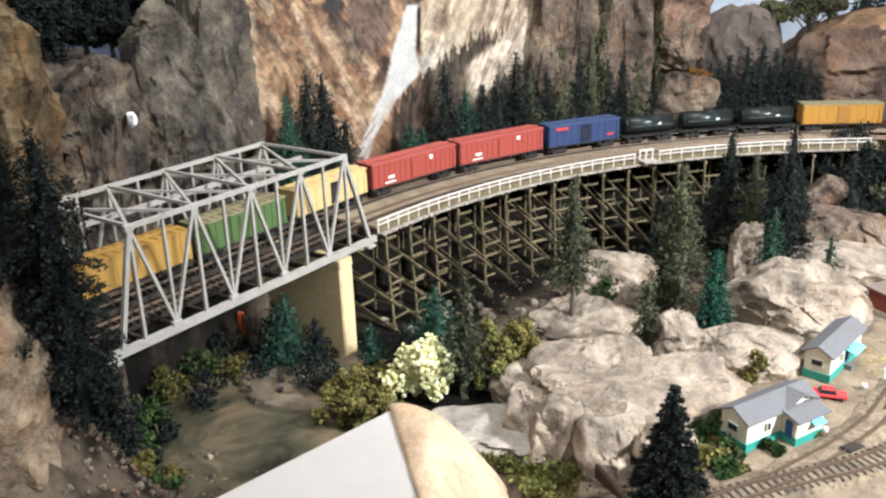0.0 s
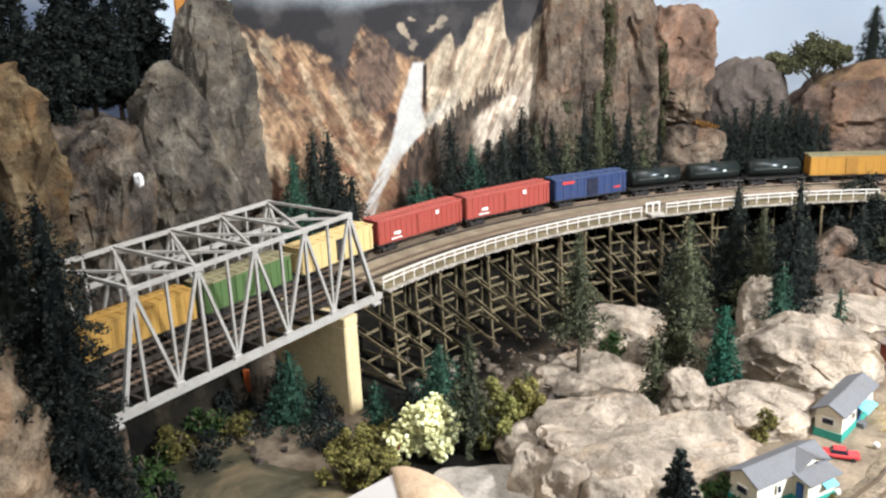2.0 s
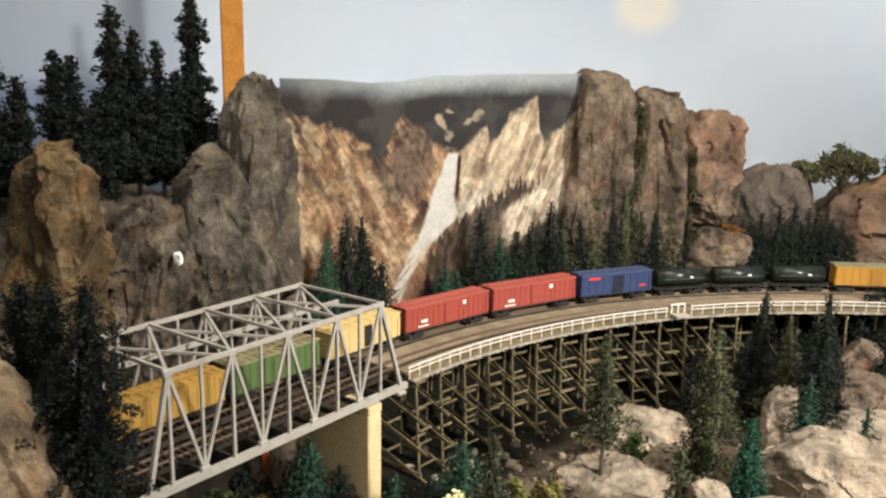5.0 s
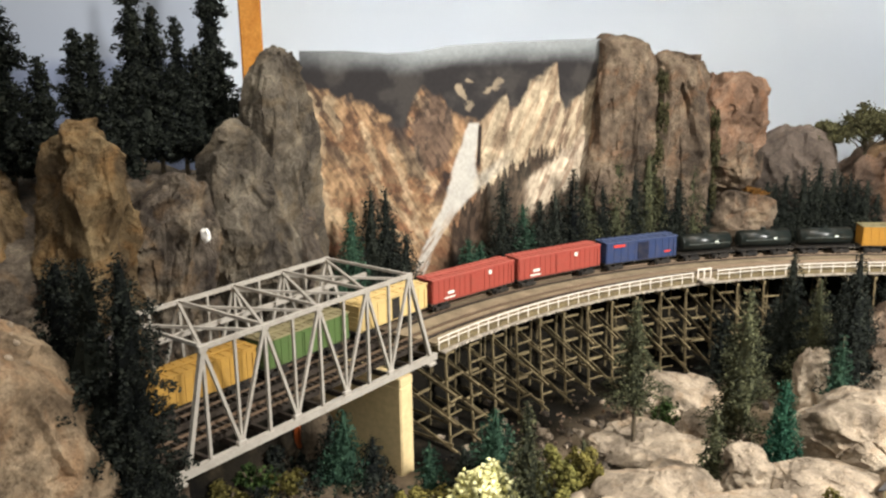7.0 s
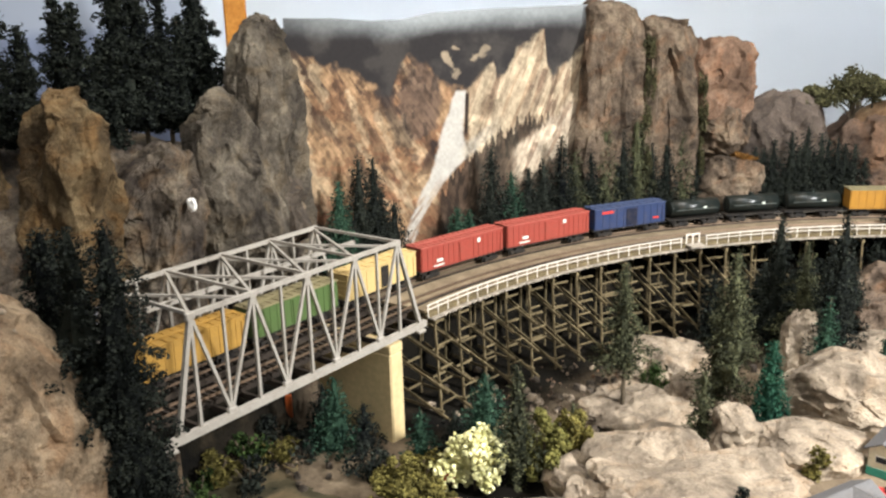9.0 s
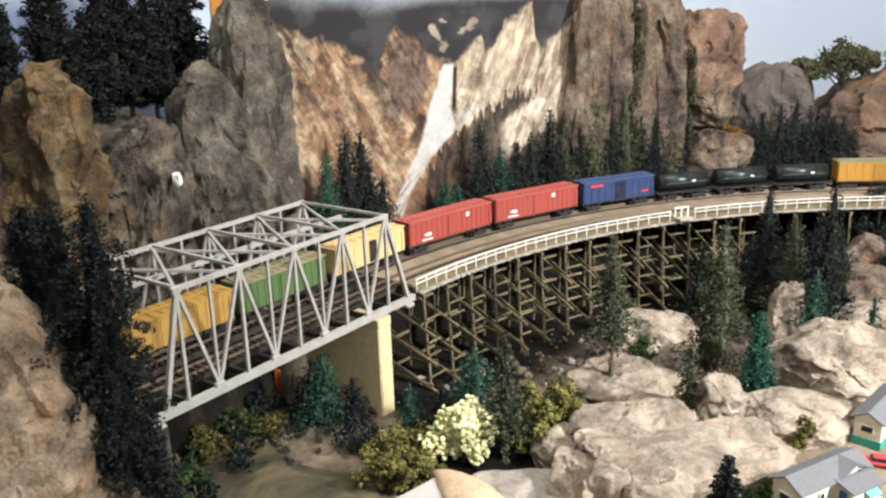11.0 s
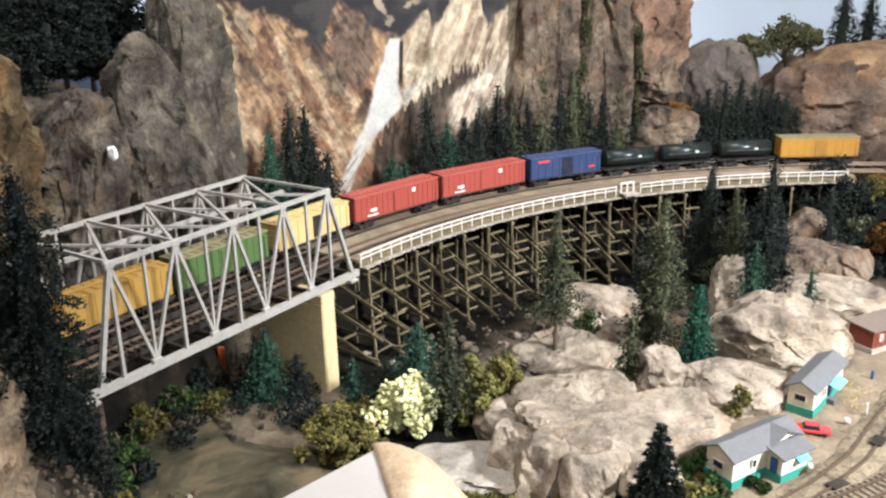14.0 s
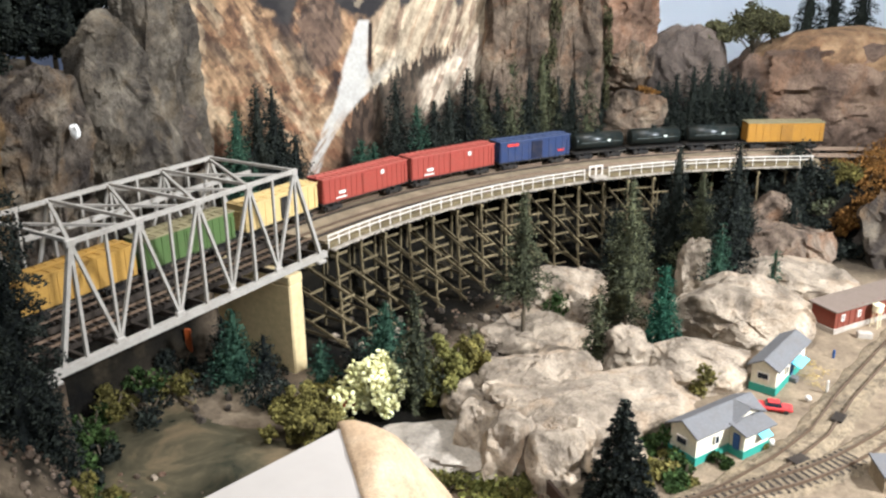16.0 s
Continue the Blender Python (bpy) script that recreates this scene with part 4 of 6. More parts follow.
def retaining_wall():
    """Grey concrete wall with a coping and pilasters beyond the tracks at the bridge end."""
    root = base("retaining_wall", pose(-0.166, -0.005, 1.18), "pale grey concrete retaining wall beside the bridge end", "wall")
    m = paint_mat("grey concrete", lin(128, 126, 130), 0.9, 0.3, 0.0, 30)
    part("wall", box_bm((0.012, 0.11, 0.10), pose(0, 0, 0.05), 0.001), m, root)
    part("coping", box_bm((0.016, 0.114, 0.006), pose(0.001, 0, 0.103), 0.001), m, root)
    for y in (-0.05, 0.0, 0.05):
        part("pilaster", box_bm((0.005, 0.010, 0.098), pose(0.0085, y, 0.049), 0.0008), m, root)


# ---- trains ----


def wheelset(parent, x, y):
    bm = bmesh.new()
    for sy in (-0.0083, 0.0083):
        bmesh.ops.create_cone(bm, cap_ends=True, segments=14, radius1=0.0052, radius2=0.0052, depth=0.002, matrix=pose(x, sy, 0.0052, 90))
    add_beam(bm, (x, -0.009, 0.0052), (x, 0.009, 0.0052), 0.0012, 0.0012)
    return part("wheelset", bm, M_TRAINBLACK, parent)


def bogie(root, x):
    bm = bmesh.new()
    for sy in (-0.0125, 0.0125):
        add_box(bm, (0.027, 0.0022, 0.003), pose(x, sy, 0.006))
        add_box(bm, (0.009, 0.0026, 0.006), pose(x, sy, 0.0055))
        for dx in (-0.0105, 0.0105):
            add_box(bm, (0.006, 0.003, 0.005), pose(x + dx, sy, 0.0052))
    add_box(bm, (0.006, 0.025, 0.003), pose(x, 0, 0.0085))
    t = part("bogie", bm, M_TRAINBLACK, root)
    for dx in (-0.0105, 0.0105):
        wheelset(t, x + dx, 0)


M_TRAINBLACK = paint_mat("grimy black", lin(34, 32, 30), 0.6, 0.4, 0.0, 120)


def under(root, length):
    bm = bmesh.new()
    add_box(bm, (length - 0.006, 0.008, 0.004), pose(0, 0, 0.0115))
    add_box(bm, (length - 0.004, 0.03, 0.002), pose(0, 0, 0.0135))
    add_box(bm, (0.004, 0.004, 0.004), pose(length / 2, 0, 0.011))
    add_box(bm, (0.004, 0.004, 0.004), pose(-length / 2, 0, 0.011))
    part("underframe", bm, M_TRAINBLACK, root)
    for s in (-1, 1):
        bogie(root, s * (length / 2 - 0.026))


def boxcar(m, length, colour, roof, label, ribs=14, door=None, black_doorway=False, marks=None, mark_mat=None, height=0.0335):
    root = base("boxcar", m, label, "boxcar", "goods train wagons")
    z0 = 0.0145
    body = part("body", box_bm((length - 0.008, 0.0325, height), pose(0, 0, z0 + height / 2), 0.0006), colour, root)
    rib = finish("rib", box_bm((0.0012, 0.0008, height - 0.003)), colour)
    for i in range(ribs + 1):
        for sy in (-1, 1):
            ob = new("rib", rib)
            ob.parent, ob.location = body, (-length / 2 + 0.006 + (length - 0.012) * i / ribs, sy * 0.0166, z0 + height / 2)
    for s in (-1, 1):
        for k in range(4):
            part("end_rib", box_bm((0.0008, 0.029, 0.0025), pose(s * (length / 2 - 0.0038), 0, z0 + 0.005 + k * 0.0066)), colour, body)
    bm = bmesh.new()
    add_box(bm, (length - 0.006, 0.0345, 0.0015), pose(0, 0, z0 + height + 0.0005))
    cover = part("roof", bm, roof, root)
    seam = finish("roof_seam", box_bm((0.001, 0.033, 0.001)), roof)
    for i in range(ribs):
        ob = new("roof_seam", seam)
        ob.parent, ob.location = cover, (-length / 2 + 0.01 + (length - 0.02) * i / (ribs - 1), 0, z0 + height + 0.0016)
    part("roof_walk", box_bm((length - 0.01, 0.006, 0.001), pose(0, 0, z0 + height + 0.0026)), roof, cover)
    # the dark inside of an open doorway is a black panel on the side
    dm = M_TRAINBLACK if black_doorway else (door or colour)
    for sy in (-1, 1):
        part("door", box_bm((0.021 if not black_doorway else 0.014, 0.0012, height - 0.005), pose(0.002, sy * 0.0172, z0 + height / 2 - 0.0005), 0.0003), dm, root,
             "black panel standing in for the dark inside of a doorway" if black_doorway else "")
        if marks:
            for x, z, w, h in marks:
                part("lettering", box_bm((w, 0.0004, h), pose(x * -sy, sy * 0.0173, z0 + z)), mark_mat, root, "plain painted bars of lettering")
        part("ladder", box_bm((0.005, 0.0014, height * 0.8), pose(sy * (length / 2 - 0.008), -sy * 0.0172, z0 + height * 0.45)), colour, root)
    under(root, length)
    return root


def tank_car(m, length, label):
    root = base("tank_car", m, label, "tank wagon", "goods train wagons")
    bm = bmesh.new()
    bmesh.ops.create_cone(bm, cap_ends=True, segments=28, radius1=0.0145, radius2=0.0145, depth=length - 0.02, matrix=pose(0, 0, 0.0305, 0, 90, 0))
    for s in (-1, 1):
        bmesh.ops.create_uvsphere(bm, u_segments=28, v_segments=10, radius=1, matrix=pose(s * (length / 2 - 0.01), 0, 0.0305) @ Matrix.Diagonal((0.004, 0.0144, 0.0144, 1)))
    part("tank", bm, M_TANK, root, "glossy black tank", True)
    bm = bmesh.new()
    bmesh.ops.create_cone(bm, cap_ends=True, segments=16, radius1=0.005, radius2=0.0045, depth=0.006, matrix=pose(0, 0, 0.0465))
    part("dome", bm, M_TANK, root)
    bm = bmesh.new()
    for sy in (-1, 1):
        add_box(bm, (length - 0.03, 0.0008, 0.0008), pose(0, sy * 0.0165, 0.0305))
        for k in range(5):
            add_box(bm, (0.0008, 0.003, 0.0008), pose(-length / 2 + 0.02 + (length - 0.04) * k / 4, sy * 0.0155, 0.0305))
    part("handrail", bm, M_TANKRAIL, root, "grey handrail")
    under(root, length)
    part("lettering", box_bm((0.006, 0.0006, 0.003), pose(0.016, -0.0148, 0.032)), M_MARK, root, "pale green lettering bar")
    return root


M_TANK = paint_mat("tank black", lin(28, 34, 32), 0.28, 0.25, 0.0, 60)
M_TANKRAIL = paint_mat("grey handrail paint", lin(92, 98, 94), 0.5, 0.2)
M_MARK = paint_mat("white lettering", lin(220, 224, 210), 0.6, 0.1)


def on_track(s, r=R_OUT):
    """The pose of a wagon whose middle stands s metres past the bridge end."""
    if s < 0:
        return pose(CX - r, CY + s, Z_RAIL, 0, 0, 90)
    a = math.degrees(s / r)
    p = arc(r, a, Z_RAIL)
    return pose(*p, 0, 0, 90 - a)


def trains():
    red = paint_mat("wagon red", lin(150, 66, 54), 0.55, 0.2)
    redroof = paint_mat("wagon red roof", lin(168, 84, 72), 0.6, 0.2)
    green = paint_mat("wagon green", lin(82, 104, 58), 0.55, 0.2)
    groof = paint_mat("wagon dull roof", lin(142, 132, 98), 0.6, 0.3)
    cream = paint_mat("wagon cream yellow", lin(204, 176, 118), 0.55, 0.15)
    gold = paint_mat("wagon gold", lin(168, 120, 44), 0.55, 0.2)
    gold2 = paint_mat("wagon dull gold", lin(174, 134, 64), 0.55, 0.25)
    blue = paint_mat("wagon blue", lin(42, 56, 90), 0.55, 0.3)
    broof = paint_mat("wagon blue roof", lin(66, 78, 108), 0.55, 0.2)
    redmark = paint_mat("red lettering", lin(200, 60, 50))
    lets = [(-0.048, 0.012, 0.012, 0.004), (-0.05, 0.005, 0.02, 0.002), (0.03, 0.026, 0.006, 0.006)]
    boxcar(on_track(-0.463), 0.148, gold, groof, "gold box wagon with ribbed sides in the train", 12)
    boxcar(on_track(-0.288), 0.150, gold2, gold2, "dull gold box wagon inside the truss bridge", 12)
    boxcar(on_track(-0.137), 0.142, green, groof, "green ribbed box wagon inside the truss bridge", 12)
    boxcar(on_track(0.018), 0.142, cream, cream, "cream yellow box wagon with a black panel for its dark doorway", 8, black_doorway=True)
    boxcar(on_track(0.182), 0.172, red, redroof, "faded red ribbed box wagon with white lettering", 16, marks=lets, mark_mat=M_MARK)
    boxcar(on_track(0.358), 0.172, red, redroof, "faded red ribbed box wagon with white lettering", 16, marks=lets, mark_mat=M_MARK)
    # blue wagon: the shade inside its open doorway is a darker panel colour
    boxcar(on_track(0.523), 0.146, blue, broof, "dark blue box wagon with a darker panel for its open doorway", 10, door=paint_mat("wagon shaded doorway blue", lin(20, 26, 46)),
           marks=[(-0.045, 0.028, 0.022, 0.004), (0.05, 0.01, 0.012, 0.003)], mark_mat=redmark)
    for s in (0.655, 0.766, 0.877):
        tank_car(on_track(s), 0.108, "greenish black tank wagon with a grey handrail")
    boxcar(on_track(1.008), 0.144, gold, groof, "gold box wagon with a brown door and lettering", 10, door=paint_mat("wagon brown door", lin(150, 106, 40)))


def roadbed(name, pts, width, z, material, label):
    """A low strip of dusty ballast along a row of points."""
    bm = bmesh.new()
    rng = random.Random(5)
    prev = None
    dense = []
    for a, b in zip(pts, pts[1:]):
        for k in range(6):
            dense.append(Vector((*a, 0)).lerp(Vector((*b, 0)), k / 6))
    for i, p in enumerate(dense[:-1]):
        d = (dense[i + 1] - p).normalized()
        n = Vector((-d.y, d.x, 0))
        w = width / 2 * (1 + rng.uniform(-0.12, 0.12))
        row = [bm.verts.new(p + n * s * w + Vector((0, 0, z + dz))) for s, dz in ((-1.25, -0.006), (-0.9, 0), (0.9, 0), (1.25, -0.006))]
        if prev:
            for k in range(3):
                bm.faces.new((prev[k], prev[k + 1], row[k + 1], row[k]))
        prev = row
    bmesh.ops.recalc_face_normals(bm, faces=bm.faces)
    tagged(part(name, bm, material, smooth=True), label, "roadbed", kind="structure")

# ---- rocks ----


def rocks():
    big = "pale grey broken boulder on the slope below the trestle"
    R = [("boulder", (0.305, 0.375, 1.085), (0.16, 0.15, 0.085), (8, -6, 30), 11, M_GREYROCK),
         ("boulder", (0.240, 0.340, 1.072), (0.075, 0.07, 0.065), (0, 10, 70), 12, M_GREYROCK),
         ("boulder", (0.390, 0.372, 1.074), (0.27, 0.15, 0.098), (6, 3, 42), 13, M_GREYROCK),
         ("boulder", (0.286, 0.283, 1.064), (0.062, 0.09, 0.105), (-8, -6, 14), 14, M_GREYROCK),
         ("boulder", (0.330, 0.270, 1.062), (0.074, 0.10, 0.125), (-10, 4, 22), 71, M_GREYROCK),
         ("boulder", (0.377, 0.276, 1.060), (0.078, 0.10, 0.125), (-12, -3, 30), 72, M_GREYROCK),
         ("boulder", (0.418, 0.294, 1.060), (0.066, 0.09, 0.110), (-9, 5, 36), 73, M_GREYROCK),
         ("boulder", (0.364, 0.485, 1.105), (0.068, 0.068, 0.066), (0, 0, 10), 15, M_GREYROCK),
         ("boulder", (0.445, 0.525, 1.090), (0.14, 0.12, 0.065), (0, 5, 40), 16, M_GREYROCK),
         ("boulder", (0.450, 0.670, 1.100), (0.18, 0.15, 0.105), (0, 0, 25), 17, M_GREYROCK),
         ("boulder", (0.490, 0.830, 1.095), (0.22, 0.16, 0.075), (0, 0, 10), 18, M_GREYROCK),
         ("boulder", (0.455, 0.940, 1.110), (0.16, 0.13, 0.10), (0, 0, 50), 19, M_TANROCK),
         ("boulder", (0.405, 1.030, 1.126), (0.105, 0.10, 0.10), (0, 20, 0), 20, M_TANROCK),
         ("boulder", (0.354, 0.805, 1.105), (0.055, 0.06, 0.11), (0, 0, 0), 21, M_GREYROCK),
         ("boulder", (0.185, 0.715, 1.052), (0.17, 0.12, 0.10), (0, 0, 20), 22, M_GREYROCK),
         ("boulder", (0.225, 0.550, 1.048), (0.17, 0.13, 0.095), (6, 0, 45), 23, M_GREYROCK),
         ("boulder", (0.300, 0.470, 1.070), (0.10, 0.08, 0.05), (0, 8, 15), 24, M_GREYROCK),
         ("boulder", (0.270, 0.640, 1.060), (0.11, 0.09, 0.08), (0, 0, 80), 25, M_GREYROCK),
         ("boulder", (0.092, 0.690, 1.000), (0.06, 0.05, 0.045), (0, 10, 20), 26, M_GREYROCK),
         ("boulder", (0.078, 0.620, 0.998), (0.05, 0.045, 0.04), (0, 0, 50), 27, M_GREYROCK),
         ("boulder", (0.112, 0.755, 1.012), (0.06, 0.05, 0.05), (0, 0, 10), 28, M_GREYROCK),
         ("boulder", (0.135, 0.660, 1.020), (0.07, 0.05, 0.05), (8, 0, 70), 29, M_GREYROCK),
         ("boulder", (0.130, 0.585, 1.022), (0.06, 0.06, 0.05), (0, 0, 35), 30, M_GREYROCK),
         ("boulder", (0.150, 0.800, 1.040), (0.07, 0.06, 0.05), (0, 0, 15), 33, M_GREYROCK)]
    for name, place, size, turn, seed, material in R:
        size = tuple(0.88 * v for v in size)
        block = {"square": 4.6, "jut": 0.05, "tilt": 0.3, "hull": 9, "facets": (22, 120)} if seed == 13 or seed > 70 else {"square": 2.8, "jut": 0.04, "tilt": 0.4, "hull": 14, "facets": (14, 80)}
        rock(name, place, size, turn, seed, material, big if material is M_GREYROCK else "pinkish tan boulder beside the trestle foot", "boulder", "boulders", sub=6 if size[0] > 0.09 else 5, rough=0.03, fine=0.5, **block)
    rock("slab", (0.256, 0.246, 1.064), (0.125, 0.09, 0.034), (0, 0, 30), 31, M_SLAB, "smooth pale grey rock slab beside the river", "rock", square=4.0, rough=0.008, jut=0.03)
    rock("cliff", (0.600, 1.10, 1.10), (0.13, 0.16, 0.17), (0, 0, 0), 32, M_CLIFF, "grey rock buttress below the autumn bushes", "rock", square=3)
    # columns beside the picture sheet
    for a, w, top, seed, m, lab in ((31.7, 0.104, 1.562, 41, M_COLUMN, "tall grey brown rock column beside the picture sheet"),
                                    (37.6, 0.096, 1.534, 42, M_COLUMN, "tall grey brown rock column with mossy joints"),
                                    (43.2, 0.096, 1.508, 43, M_RED, "tall reddish rock column")):
        p = arc(1.105, a)
        lower = 1.38 if m is M_RED else 1.17
        rock("rock_column", (p.x, p.y, (top + lower) / 2), (0.09, w * 1.1, (top - lower) * 1.08), (0, 0, -a), seed, m, lab, "cliff", "rock columns", rough=0.05, square=4.0, facets=(10, 70) if m is M_RED else (16, 150), jut=0.06 if m is M_RED else 0.10, tilt=0.35, fine=0.8, sub=6, tall=True)
    p = arc(1.075, 43.9)
    rock("boulder", (p.x, p.y, 1.268), (0.125, 0.10, 0.10), (0, 0, 40), 44, M_COLUMN, "grey boulder at the foot of the red column", "boulder", "boulders", square=3.0, jut=0.05, tilt=0.4, hull=20, sub=6, rough=0.03)
    p = arc(1.09, 43.3)
    rock("boulder", (p.x, p.y, 1.352), (0.105, 0.09, 0.10), (0, 0, 10), 45, M_COLUMN, "rounded boulder under the red column", "boulder", "boulders", square=2.8, jut=0.05, tilt=0.35, hull=20, sub=6, rough=0.03)
    p = arc(1.18, 51.6)
    rock("boulder", (p.x, p.y, 1.275), (0.17, 0.13, 0.25), (0, 0, 35), 46, M_SLATE, "grey weathered rock behind the track", "boulder", "boulders", square=2.6, jut=0.06, tilt=0.3, sub=6, facets=(14, 120), rough=0.04)
    p = arc(1.15, 63.5)
    rock("rock_hill", (p.x + 0.02, p.y + 0.02, 1.256), (0.36, 0.22, 0.225), (0, 0, 25), 47, M_HILL, "tan layered rock hill behind the track", "hill", sub=6, square=3.4, facets=(12, 160), jut=0.06, tilt=0.3, fine=0.6, rough=0.05, tall=True)
    q = arc(1.165, 66.0)
    rock("earth_slope", (q.x + 0.012, q.y, 1.340), (0.33, 0.20, 0.128), (0, 0, 22), 48, M_HILLEARTH, "smooth tan earth slope on top of the rock hill", "hill", sub=6, square=2.0, facets=(8, 40), jut=0.02, tilt=0.15, rough=0.03)
    # cliffs behind the bridge
    L = [((-0.215, 0.058, 1.345), (0.11, 0.108, 0.33), (0, 4, 0), 51, "tall ochre cliff lump behind the bridge end"),
         ((-0.210, 0.162, 1.304), (0.11, 0.128, 0.29), (0, 6, 10), 52, "rugged brown cliff with a white chip behind the bridge"),
         ((-0.205, 0.262, 1.320), (0.105, 0.132, 0.325), (8, 6, -8), 53, "rugged grey cliff sloping to one side behind the bridge"),
         ((-0.205, 0.312, 1.27), (0.09, 0.10, 0.23), (0, 3, 20), 54, "rugged grey brown cliff foot behind the bridge"),
         ((-0.212, 0.332, 1.357), (0.086, 0.110, 0.430), (3, 2, 10), 59, "tall grey cliff column beside the picture sheet"),
         ((-0.30, -0.015, 1.35), (0.12, 0.11, 0.27), (0, 0, 0), 56, "ochre cliff lump in shade"),
         ((-0.21, -0.02, 1.25), (0.12, 0.10, 0.16), (0, 0, 20), 57, "dark cliff foot in shade")]
    for place, size, turn, seed, lab in L:
        rock("cliff", place, size, turn, seed, {51: M_OCHRE, 56: M_OCHRE, 53: M_GREYCLIFF, 59: M_GREYCLIFF}.get(seed, M_CLIFF), lab, "cliff", "cliffs behind the bridge", rough=0.055, square=3.4 if seed == 59 else 2.6, facets=(14, 200), jut=0.075, tilt=0.42, fine=0.8, sub=6, tall=True, hull=28, freq=6.0)
    rock("plateau", (-0.36, 0.16, 1.31), (0.24, 0.62, 0.22), (0, 0, 0), 58, M_CLIFF, "dark rocky shelf under the cliff trees", "cliff")
    # foreground rock
    rock("foreground_rock", (-0.082, -0.132, 1.200), (0.19, 0.145, 0.30), (0, -13, 10), 61, M_BANKROCK, "large tan and grey rock at the near bank", "rock", square=2.8, rough=0.05, sub=6, facets=(12, 120), jut=0.05, tilt=0.3, fine=0.6, tall=True)


# ---- trees ----


